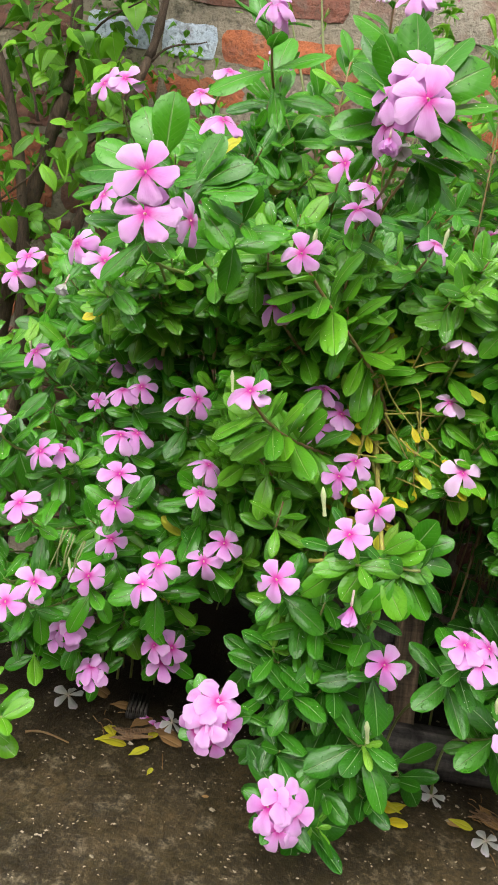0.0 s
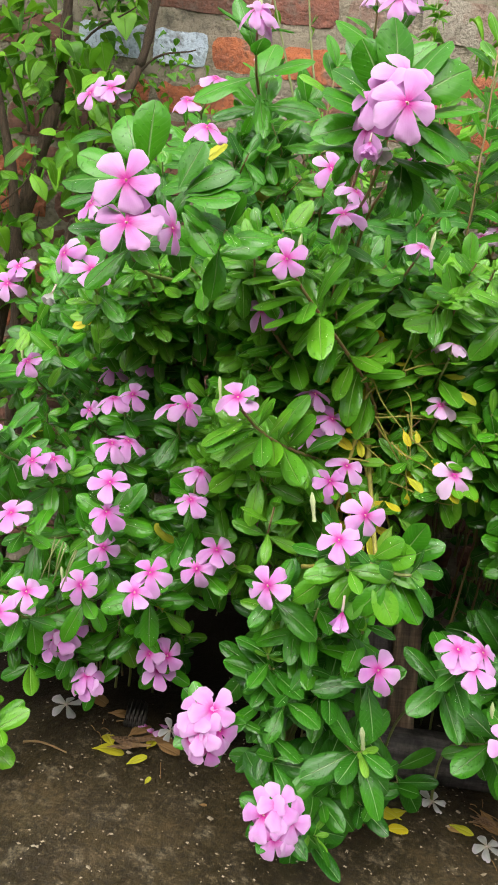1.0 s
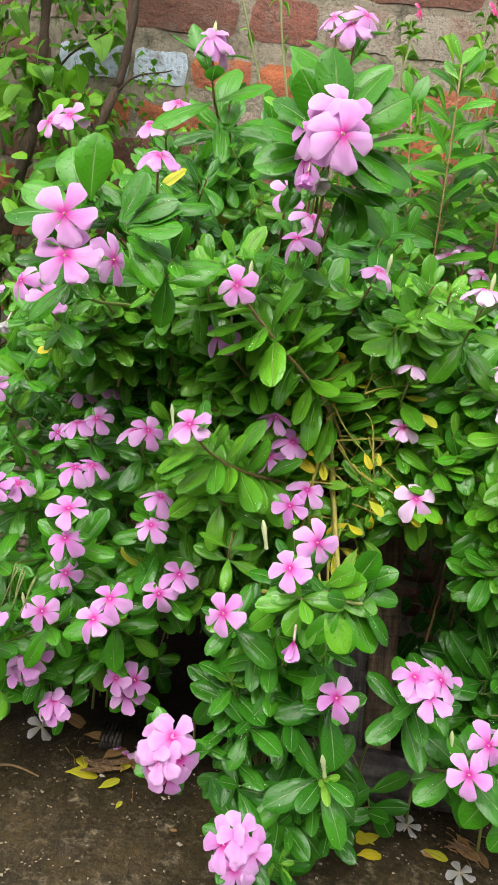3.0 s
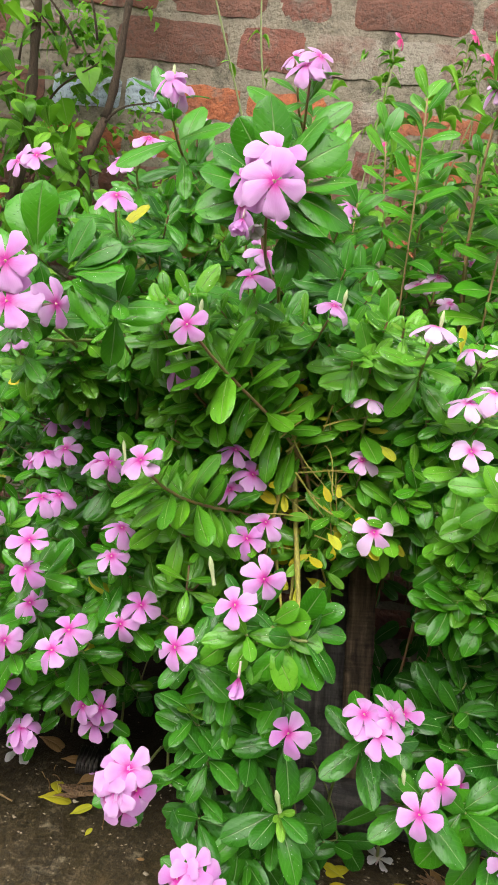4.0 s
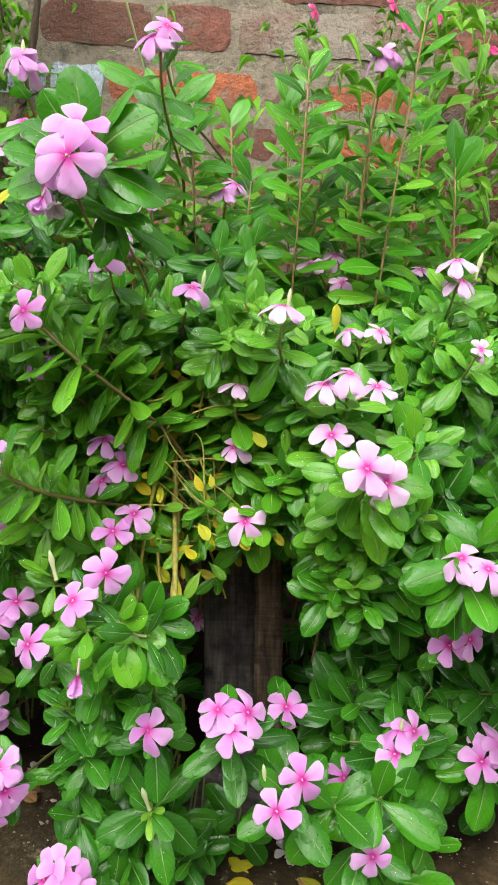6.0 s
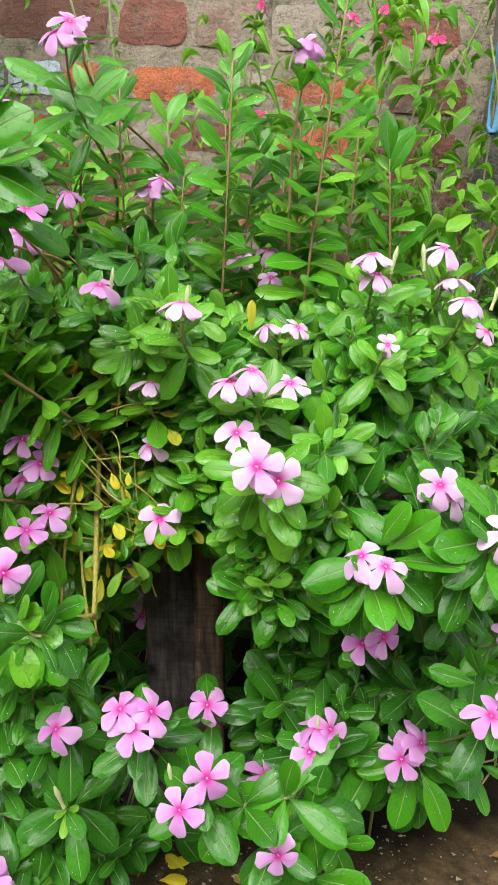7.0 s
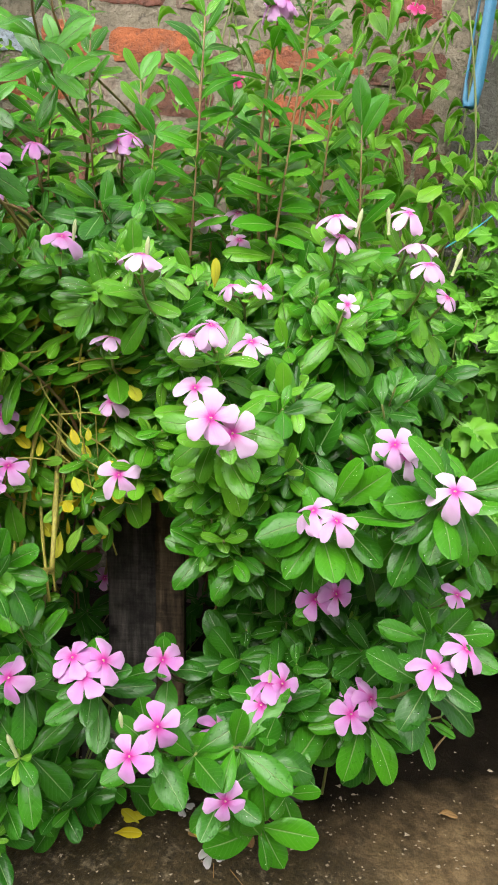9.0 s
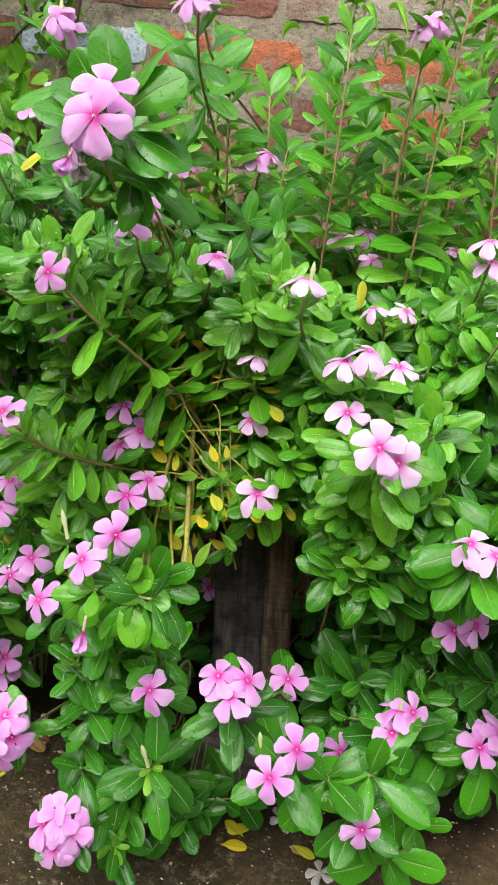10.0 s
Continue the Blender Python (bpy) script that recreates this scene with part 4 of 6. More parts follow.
# left slope
spray(L, [(-0.232, 0.897, 0.495, 0, 40)], (-0.1, 0), 5, 0.056, VINCA, bud=(-0.012, 0.03))
spray(L, [(-0.135, 0.927, 0.496, -10, 50), (-0.086, 0.891, 0.514, 5, 60)], (0, 0), 5, 0.056, VINCA)
spray(L, [(-0.107, 0.83, 0.473, -12, 48), (-0.088, 0.838, 0.479, 20, 52)], (0, 0), 5, 0.056, VINCA)
spray(L, [(-0.15, 0.893, 0.447, 0, 20)], (0, 0), 3, 0.05, VINCA, across=0.034)
spray(L, [(-0.018, 0.78, 0.482, 8, 45), (-0.037, 0.803, 0.476, -35, 45)], (0, 0), 5, 0.056, VINCA, bud=(0.012, 0.026))
spray(L, [(-0.098, 0.806, 0.427, -8, 42), (-0.082, 0.815, 0.43, 30, 50)], (0, 0), 5, 0.056, VINCA)
spray(L, [(-0.18, 0.797, 0.397, -8, 45), (-0.163, 0.815, 0.398, 22, 50)], (0, 0), 5, 0.058, VINCA)
spray(L, [(-0.079, 0.731, 0.373, 0, 42), (-0.079, 0.735, 0.402, 10, 62)], (0, 0), 5, 0.058, VINCA)
spray(L, [(0.0, 0.754, 0.391, 0, 35), (0.004, 0.768, 0.418, 25, 50)], (0, 0), 5, 0.058, VINCA)
spray(L, [(-0.176, 0.74, 0.355, -5, 32)], (-0.15, 0), 5, 0.06, VINCA)
spray(L, [(-0.225, 0.77, 0.43, -10, 35)], (-0.2, 0), 5, 0.06, VINCA)
spray(L, [(-0.086, 0.765, 0.323, 5, 40)], (0, 0), 4, 0.056, VINCA)
spray(L, [(0.014, 0.763, 0.316, -5, 32), (0.032, 0.772, 0.336, 20, 30)], (0.1, 0), 5, 0.058, VINCA)
spray(L, [(-0.146, 0.717, 0.285, 0, 35), (-0.166, 0.7, 0.268, -12, 38)], (-0.1, 0), 5, 0.058, VINCA)
spray(L, [(-0.099, 0.74, 0.29, 0, 45)], (0, 0), 5, 0.056, VINCA, bud=(-0.018, 0.024))
spray(L, [(-0.039, 0.712, 0.303, -5, 42), (-0.028, 0.725, 0.32, 15, 48)], (0, 0), 6, 0.06, VINCA)
spray(L, [(-0.126, 0.767, 0.214, -20, 30), (-0.113, 0.772, 0.222, 15, 35), (-0.13, 0.775, 0.2, -10, 30)], (-0.1, -0.2), 4, 0.055, VINCA)
spray(L, [(-0.097, 0.799, 0.156, 0, 50), (-0.1, 0.797, 0.148, -15, 30)], (0, -0.3), 3, 0.05, VINCA)
spray(L, [(-0.03, 0.806, 0.19, -15, 30), (-0.01, 0.812, 0.187, 15, 30), (-0.02, 0.828, 0.158, 0, 55)], (0, -0.3), 4, 0.055, VINCA)
spray(L, [(0.044, 0.69, 0.182, -12, 22), (0.062, 0.698, 0.18, 32, 20), (0.052, 0.7, 0.2, 8, 48), (0.034, 0.696, 0.168, -38, 10), (0.054, 0.692, 0.164, 14, 8), (0.038, 0.702, 0.196, -28, 42)], (0, -0.3), 5, 0.06, VINCA, across=0.06, low=(0.06, 0.92, 0.03), steady=True)

# middle front
spray(W, [(0.086, 0.68, 0.342, -8, 30)], (-0.1, 0), 4, 0.06)
spray(W, [(0.137, 0.644, 0.405, -25, 42), (0.158, 0.66, 0.425, 40, 20)], (0.1, 0.1), 4, 0.056, low=(0.17, 0.84, 0.1), bud=(-0.03, 0.034), gap=0.012)
shoot(W, (0.2, 0.64, 0.385), (0.85, -0.35, 0.35), 6, 0.05, None, 0.014, low=(0.13, 0.7, 0.36))
shoot(W, (0.15, 0.645, 0.38), (0.2, -0.85, 0.4), 4, 0.05, VINCA_BRIGHT, 0.011)
fan(W, (0.165, 0.648, 0.38), (180, 55, 30, 0, -28, -58, -95, -130, -160), 0.042, VINCA_BRIGHT, 0.4, 1.15)
fan(W, (0.19, 0.65, 0.382), (70, 38, 8, -22, -55, -90, -120), 0.042, VINCA, 0.35, 1.15)
spray(W, [(0.198, 0.681, 0.276, 0, 35)], (0.1, 0), 5, 0.058)
spray(W, [(0.273, 0.658, 0.303, -5, 36), (0.285, 0.672, 0.312, 30, 40), (0.26, 0.665, 0.315, -30, 45)], (0, 0), 5, 0.06, low=(0.27, 0.86, 0.02))
spray(W, [(0.127, 0.666, 0.1, -2, 16), (0.114, 0.672, 0.118, -22, 32), (0.14, 0.674, 0.115, 24, 30), (0.127, 0.676, 0.128, 4, 55), (0.112, 0.676, 0.1, -48, 8), (0.146, 0.678, 0.098, 50, 8)], (-0.1, -0.3), 4, 0.066, across=0.058, bud=(0.0, 0.02), low=(0.17, 0.85, 0.02), steady=True)
for x, y, z in ((0.1, 0.75, 0.24), (0.125, 0.73, 0.21), (0.115, 0.75, 0.3), (0.15, 0.74, 0.27), (0.14, 0.72, 0.31), (0.17, 0.74, 0.23), (0.185, 0.72, 0.31), (0.1, 0.77, 0.18), (0.16, 0.76, 0.33), (0.135, 0.76, 0.25)):
    shoot(W, (x, y, z), (W.rnd.uniform(-0.4, 0.3), -0.45, 0.85), 5, 0.06, VINCA if z > 0.26 else None, 0.015, low=(0.15, 0.86, 0.02))
shoot(W, (0.202, 0.702, 0.178), (0.05, -0.75, 0.7), 6, 0.064, None, 0.01, young=True)
part("bud", BUD, W.ob, frame_to((0.202, 0.698, 0.184), Vector((-0.25, -0.3, 1)), 0, 0.03))
spray(R, [(0.26, 0.767, 0.451, 5, 30)], (0.1, 0), 4, 0.052, petal=PINK_PALE)
spray(R, [(0.24, 0.791, 0.518, -5, 40)], (0.1, 0), 4, 0.052, across=0.048, petal=PINK_PALE)
spray(R, [(0.239, 0.783, 0.581, 5, 66)], (0.1, 0), 5, 0.052, petal=PINK_PALE)
shoot(R, (0.285, 0.785, 0.49), (0.25, -0.5, 0.8), 5, 0.052, None, 0.012)
shoot(R, (0.275, 0.78, 0.455), (0.15, -0.6, 0.7), 4, 0.052, None, 0.012)

# right bush
spray(R, [(0.278, 0.72, 0.655, -5, 56)], (0.1, 0), 5, 0.056, petal=PINK_PALE, bud=(0.004, 0.03))
spray(T, [(0.295, 0.947, 0.719, -20, 40), (0.324, 0.98, 0.737, 5, 55), (0.334, 0.937, 0.701, 5, 58)], (0.1, 0.2), 4, 0.056, petal=PINK_PALE, across=0.046)
spray(T, [(0.374, 1.03, 0.766, 5, 50)], (0, 0.3), 3, 0.056, petal=PINK_PALE, bud=(0.002, 0.03), across=0.048)
spray(T, [(0.345, 0.92, 0.94, -25, 40), (0.358, 0.92, 0.945, 30, 45)], (0.1, 0.45), 7, 0.07, across=0.05, gap=0.03, r=0.003, low=(0.4, 1.0, 0.3))
spray(T, [(0.115, 0.87, 0.93, -20, 35)], (0, 0.4), 5, 0.06, across=0.05, gap=0.02)
spray(R, [(0.436, 1.03, 0.735, 0, 60)], (0, 0.2), 3, 0.05, petal=PINK_PALE, across=0.045)
spray(R, [(0.321, 0.735, 0.592, -15, 46), (0.34, 0.73, 0.604, 10, 66), (0.372, 0.79, 0.592, 20, 40)], (0, 0), 5, 0.06, petal=PINK_PALE, across=0.052)
spray(R, [(0.331, 0.735, 0.548, 0, 40)], (0, -0.1), 4, 0.056, petal=PINK_PALE, across=0.052)
spray(R, [(0.357, 0.66, 0.535, 0, 24), (0.374, 0.668, 0.524, 18, 14)], (0.1, -0.1), 6, 0.06, petal=PINK_PALE, across=0.062, gap=0.013, steady=True)
spray(R, [(0.342, 0.835, 0.644, -10, 45), (0.373, 0.831, 0.645, 25, 40)], (0, 0), 4, 0.052, petal=PINK_PALE, across=0.042)
spray(R, [(0.438, 0.828, 0.72, -10, 55), (0.445, 0.83, 0.702, 0, 65)], (0, 0.2), 6, 0.056, petal=PINK_PALE, bud=(0.016, 0.034))
spray(R, [(0.509, 0.85, 0.733, 10, 65), (0.522, 0.85, 0.705, 10, 74)], (0.1, 0.2), 6, 0.054, petal=PINK_PALE, bud=(-0.022, 0.034))
spray(R, [(0.532, 0.825, 0.684, 0, 62)], (0.1, 0.1), 5, 0.054, petal=PINK_PALE, bud=(0.024, 0.034))
spray(R, [(0.455, 0.761, 0.635, 10, 30)], (0.1, 0), 5, 0.052, petal=PINK_PALE, across=0.028)
spray(R, [(0.56, 0.85, 0.657, 40, 30)], (0.3, 0), 4, 0.052, petal=PINK_PALE, across=0.04)
spray(R, [(0.512, 0.74, 0.519, 0, 34), (0.525, 0.75, 0.508, 25, 20)], (0.2, 0), 5, 0.066, VINCA, petal=PINK_PALE, gap=0.013)
spray(R, [(0.554, 0.68, 0.498, 10, 42)], (0.3, -0.1), 6, 0.074, VINCA, petal=PINK_PALE, across=0.055, gap=0.012)
spray(R, [(0.465, 0.68, 0.461, 5, 40), (0.446, 0.69, 0.464, -30, 45)], (0.15, -0.25), 6, 0.07, VINCA, across=0.052, gap=0.012, petal=PINK_PALE)
spray(R, [(0.456, 0.825, 0.458, -10, 62)], (0, 0), 4, 0.058, VINCA)
spray(R, [(0.463, 0.745, 0.362, -10, 20), (0.482, 0.75, 0.368, 40, 25)], (0, -0.3), 3, 0.056, VINCA)
spray(R, [(0.596, 0.76, 0.38, 15, 28)], (0.2, 0), 4, 0.06, VINCA, across=0.042)
shoot(R, (0.395, 0.76, 0.43), (0.1, -0.7, 0.6), 5, 0.056, None, 0.012)
shoot(R, (0.37, 0.75, 0.405), (0.0, -0.8, 0.5), 5, 0.05, None, 0.011)

fan(R, (0.462, 0.7, 0.458), (80, 45, 10, -32, -55, -84, -118, -150, 195), 0.064, VINCA)
fan(R, (0.56, 0.7, 0.488), (52, 28, 2, -38, -62, -105, -140, 195, 120), 0.06, VINCA)
fan(R, (0.36, 0.69, 0.52), (40, 5, -30, -70, -105, -140, 180), 0.046)
fan(C, (0.52, 0.78, 0.24), (20, -20, -50, -130, -160, 60), 0.054)
fan(C, (0.57, 0.71, 0.35), (30, -10, -55, 70, 120, 170), 0.05)

# low right
spray(C, [(0.32, 0.77, 0.262, 10, 30)], (0, 0), 3, 0.055)
spray(C, [(0.337, 0.672, 0.257, 20, 38), (0.318, 0.655, 0.237, 0, 40)], (0, 0), 5, 0.06, across=0.056, bud=(-0.02, 0.03), low=(0.34, 0.86, 0.02))
spray(C, [(0.425, 0.732, 0.253, -8, 36), (0.443, 0.746, 0.27, 25, 40), (0.43, 0.745, 0.27, -10, 60)], (0, 0), 5, 0.06, bud=(0.0, 0.03), low=(0.42, 0.83, 0.02))
spray(C, [(0.516, 0.762, 0.238, -10, 38), (0.535, 0.772, 0.252, 20, 40), (0.524, 0.772, 0.254, 0, 58)], (0.1, -0.1), 5, 0.064, low=(0.5, 0.9, 0.02))
spray(C, [(0.564, 0.68, 0.345, -10, 35), (0.59, 0.69, 0.361, 25, 40)], (0.1, 0), 5, 0.062, low=(0.52, 0.9, 0.03))
spray(C, [(0.404, 0.665, 0.2, 5, 20)], (0.1, -0.3), 4, 0.066, low=(0.44, 0.84, 0.02))
for x, y, z, ax in ((0.43, 0.7, 0.215, (0.1, -0.8, 0.4)), (0.46, 0.715, 0.175, (0.4, -0.7, 0.2)), (0.405, 0.69, 0.235, (-0.3, -0.7, 0.5)), (0.44, 0.7, 0.14, (0.1, -0.8, 0.1)), (0.37, 0.69, 0.22, (0.0, -0.8, 0.4))):
    shoot(C, (x, y, z), ax, 3, 0.066, VINCA, 0.011, low=(0.44, 0.84, 0.02), young=False)
fan(C, (0.532, 0.768, 0.228), (-12, -48, 14, -100, 200), 0.06, VINCA)
spray(C, [(0.385, 0.76, 0.2, 20, 25)], (0, 0), 2, 0.05)
spray(C, [(0.192, 0.99, 0.24, 0, 20)], (0, 0), 1, 0.04, across=0.045)

# ---------------------------------------------------------------- filling shoots of the bushes
def depth(x, z):
    """How far the face of the bushes stands out at a place along the wall: it follows the flowers round about."""
    total = weight = 0.0
    for bx, bz, by in BLOOMS:
        w = ((x - bx) ** 2 + (z - bz) ** 2 + 0.0012) ** -1.6
        total += by * w
        weight += w
    return total / weight - 0.005


def open_place(x, z):
    """Places where the foliage leaves a gap: before the board, and over the bare ground."""
    if 0.165 < x < 0.315 and 0.13 < z < 0.4 or 0.2 < x < 0.345 and 0.25 < z < 0.43:
        return True
    if 0.3 <= x < 0.39 and 0.18 < z < 0.37 or 0.39 <= x < 0.55 and 0.3 < z < 0.365 or x > 0.27 and z < 0.13:
        return True
    if 0.04 < x < 0.115 and z < 0.16:
        return True
    if x < 0.05 and z < 0.14 + 0.05 * math.sin(17 * x):
        return True
    if 0.01 < x < 0.1 and 0.15 < z < 0.285:
        return True
    if x > 0.5 and z < 0.19 + 0.3 * max(0.0, x - 0.55):
        return True
    if x < -0.12 and z > 0.75 or x < -0.2 and z > 0.66 or x < -0.27 and z > 0.52:
        return True
    if x > 0.55 and z > 0.66 - 1.2 * (x - 0.55):
        return True
    return 0.135 < x < 0.215 and 0.3 < z < 0.57


# long reddish shoots of the middle bush, kept clear: tip and foot, along the wall and up
CLEAR = ((0.061, 0.63, 0.2, 0.42), (0.045, 0.587, 0.17, 0.38), (0.036, 0.507, 0.17, 0.36))


def on_shoot(x, z):
    for ax, az, bx, bz in CLEAR:
        t = max(0.0, min(1.0, ((x - ax) * (bx - ax) + (z - az) * (bz - az)) / ((bx - ax) ** 2 + (bz - az) ** 2)))
        if math.hypot(x - ax - t * (bx - ax), z - az - t * (bz - az)) < 0.024:
            return True
    return False


def fill(plant, x0, x1, z0, z1, count, size, back=0.13, mat=None, pairs=4, fore=0.0):
    rnd = plant.rnd
    n = 0
    for _ in range(count * 6):
        x, z = rnd.uniform(x0, x1), rnd.uniform(z0, z1)
        if n >= count:
            break
        if open_place(x, z):
            continue
        y = depth(x, z) + 0.03 - fore + back * rnd.random() ** 1.3
        if back < 0.1 and on_shoot(x, z):
            continue
        if any((x - bx) ** 2 + (z + 0.01 - bz) ** 2 < 0.0022 and y < by + 0.028 for bx, bz, by in BLOOMS):
            continue
        n += 1
        axis = (rnd.gauss(0, 0.38), -0.6 - 0.4 * min(1.0, max(0.0, (z - 0.35) * 5)) + rnd.gauss(0, 0.3), 0.75 + rnd.gauss(0, 0.25))
        shoot(plant, (x, y, z), axis, max(2, pairs + rnd.choice((-1, 0, 0, 1))), size * rnd.uniform(0.75, 1.1), mat, rnd.uniform(0.012, 0.018), own=False)


fill(L, -0.34, 0.06, 0.15, 0.66, 149, 0.054, pairs=5)
fill(L, -0.16, 0.05, 0.55, 0.82, 46, 0.055, pairs=5)
fill(M, 0.0, 0.2, 0.25, 0.6, 80, 0.053, pairs=6)
# upper fills in the darker leaf copy, to tone down light from above
fill(M, 0.0, 0.2, 0.58, 0.76, 20, 0.056, 0.2, VINCA_SHADED, 5)
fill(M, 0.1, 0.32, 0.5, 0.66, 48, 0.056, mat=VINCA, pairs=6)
fill(M, 0.08, 0.32, 0.62, 0.75, 13, 0.06, 0.22, VINCA_SHADED, 5)
fill(M, 0.0, 0.24, 0.42, 0.66, 30, 0.05, 0.03, pairs=6)
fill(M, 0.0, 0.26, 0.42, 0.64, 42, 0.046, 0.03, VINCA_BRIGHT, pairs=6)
fill(R, 0.28, 0.42, 0.3, 0.7, 60, 0.053, mat=VINCA, pairs=5)
fill(R, 0.4, 0.58, 0.3, 0.62, 34, 0.06, 0.13, VINCA_SHADED, 5, -0.045)
fill(R, 0.42, 0.58, 0.6, 0.7, 30, 0.046, mat=VINCA, pairs=5)
fill(R, 0.26, 0.42, 0.4, 0.7, 40, 0.05, 0.05, pairs=5)
fill(R, 0.42, 0.56, 0.61, 0.7, 22, 0.046, 0.05, pairs=5)
fill(M, 0.02, 0.26, 0.5, 0.66, 36, 0.056, 0.04, None, 5, 0.045)
fill(M, 0.03, 0.17, 0.4, 0.66, 19, 0.056, 0.03, None, 5, 0.05)
fill(R, 0.36, 0.56, 0.36, 0.62, 24, 0.064, 0.05, VINCA_SHADED, pairs=4)
fill(W, 0.08, 0.27, 0.05, 0.27, 22, 0.064, 0.08, pairs=5)
fill(C, 0.3, 0.6, 0.15, 0.3, 44, 0.05, 0.12, pairs=5)
# lighter leaf colour makes up for the shade under the left head
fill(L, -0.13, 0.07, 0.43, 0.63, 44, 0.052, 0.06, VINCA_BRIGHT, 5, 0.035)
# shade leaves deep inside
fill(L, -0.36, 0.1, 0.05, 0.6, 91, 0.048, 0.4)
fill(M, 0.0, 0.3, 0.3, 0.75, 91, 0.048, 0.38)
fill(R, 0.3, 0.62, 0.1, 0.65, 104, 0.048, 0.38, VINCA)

# shade-coloured leaves added behind the board, close to the wall, to darken gaps
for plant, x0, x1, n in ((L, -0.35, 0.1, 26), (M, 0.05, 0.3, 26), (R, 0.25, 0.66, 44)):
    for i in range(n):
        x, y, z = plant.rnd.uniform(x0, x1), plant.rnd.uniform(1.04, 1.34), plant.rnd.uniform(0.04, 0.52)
        shoot(plant, (x, y, z), (plant.rnd.gauss(0, 0.4), -0.6, 0.7), 5, 0.06, VINCA_SHADED, 0.016, own=False, young=False)

# tall stems before the wall
for x, y, low, tip in ((0.27, 0.94, 0.5, 0.93), (0.39, 0.92, 0.5, 0.99), (0.14, 0.95, 0.55, 0.9), (0.21, 1.0, 0.5, 0.82), (0.06, 1.0, 0.5, 0.86), (0.33, 1.05, 0.5, 0.84), (0.46, 1.02, 0.45, 0.86), (0.0, 0.95, 0.5, 0.84), (0.17, 1.06, 0.5, 0.9), (0.24, 1.08, 0.5, 0.94), (0.3, 1.0, 0.5, 0.86), (0.42, 1.06, 0.5, 0.92), (0.09, 0.98, 0.5, 0.9), (0.35, 0.98, 0.5, 0.88)):
    rnd = T.rnd
    a, b = Vector((x + rnd.uniform(-0.05, 0.06), y + 0.03, low - 0.3)), Vector((x, y, tip))
    pts = bezier(a, a + Vector((0.02, 0, 0.2)), b - Vector((rnd.uniform(-0.03, 0.03), 0, 0.2)), b, 28)
    T.stem(pts[::2], 0.0017, 0.001, knots=True)
    d, i = 0.0, 0
    while d < tip - low:
        f = 1 - d / (tip - low)
        at, axis = back_along(pts, d)
        for s in (0, 180):
            an = radians(i * 90 + s + 40 + rnd.uniform(-20, 20))
            e = radians(-4 + (42 if d > 0.03 else 66) * f + rnd.uniform(-14, 14))
            way = Vector((math.cos(an) * math.cos(e), math.sin(an) * math.cos(e), math.sin(e)))
            face = Vector((0, -0.9, 0.8)) - way * (0.8 * way.z - 0.9 * way.y)
            if rnd.random() < 0.65:
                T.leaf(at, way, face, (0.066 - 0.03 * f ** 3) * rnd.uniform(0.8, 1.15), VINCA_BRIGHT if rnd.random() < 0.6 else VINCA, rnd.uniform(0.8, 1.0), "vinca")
            else:
                T.leaf(at, way, face, 0.055 * rnd.uniform(0.7, 1.1), None, rnd.uniform(1.1, 1.6))
        d += 0.017
        i += 1

# hanging yellowed stems
def vine(pts, r0, r1):
    M.stem(bezier(*pts, 18), r0 * 0.78, r1 * 0.7, VINE_MAT, True, True)


vine(((0.175, 0.9, 0.6), (0.158, 0.85, 0.56), (0.178, 0.83, 0.46), (0.2, 0.765, 0.34)), 0.0042, 0.0036)
vine(((0.12, 0.735, 0.345), (0.14, 0.71, 0.358), (0.175, 0.71, 0.362), (0.2, 0.765, 0.345)), 0.0028, 0.0034)
vine(((0.172, 0.84, 0.47), (0.15, 0.82, 0.42), (0.175, 0.8, 0.37), (0.192, 0.785, 0.3)), 0.0026, 0.002)
vine(((0.18, 0.835, 0.44), (0.195, 0.81, 0.4), (0.18, 0.8, 0.36), (0.196, 0.79, 0.31)), 0.0024, 0.0018)
vine(((0.15, 0.83, 0.44), (0.135, 0.81, 0.4), (0.15, 0.8, 0.34), (0.14, 0.8, 0.28)), 0.0026, 0.0018)
vine(((0.175, 0.83, 0.58), (0.16, 0.79, 0.47), (0.145, 0.79, 0.36), (0.15, 0.83, 0.24)), 0.0028, 0.002)
vine(((0.165, 0.84, 0.5), (0.2, 0.85, 0.48), (0.235, 0.83, 0.45), (0.262, 0.82, 0.42)), 0.0018, 0.0012)
vine(((0.17, 0.84, 0.52), (0.21, 0.87, 0.54), (0.25, 0.88, 0.55), (0.3, 0.9, 0.545)), 0.0024, 0.0016)
vine(((0.17, 0.84, 0.46), (0.2, 0.86, 0.43), (0.22, 0.86, 0.38), (0.24, 0.86, 0.33)), 0.002, 0.0014)
rnd = random.Random(77)
for i in range(46):
    a = Vector((rnd.uniform(0.14, 0.22), rnd.uniform(0.78, 0.86), rnd.uniform(0.38, 0.58)))
    d = Vector((rnd.uniform(-0.02, 0.09), rnd.uniform(-0.02, 0.06), rnd.uniform(-0.07, 0.05)))
    vine((a, a + d * 0.3 + Vector((0, 0, rnd.uniform(-0.012, 0.012))), a + d * 0.7 + Vector((rnd.uniform(-0.01, 0.01), 0, rnd.uniform(-0.012, 0.012))), a + d), 0.0012, 0.0007)
    if i % 3:
        M.leaf(a + d, d + Vector((0, -0.03, -0.02)), (0, -0.6, 0.8), rnd.uniform(0.014, 0.026), YELLOW if i % 4 else VINCA_BRIGHT)

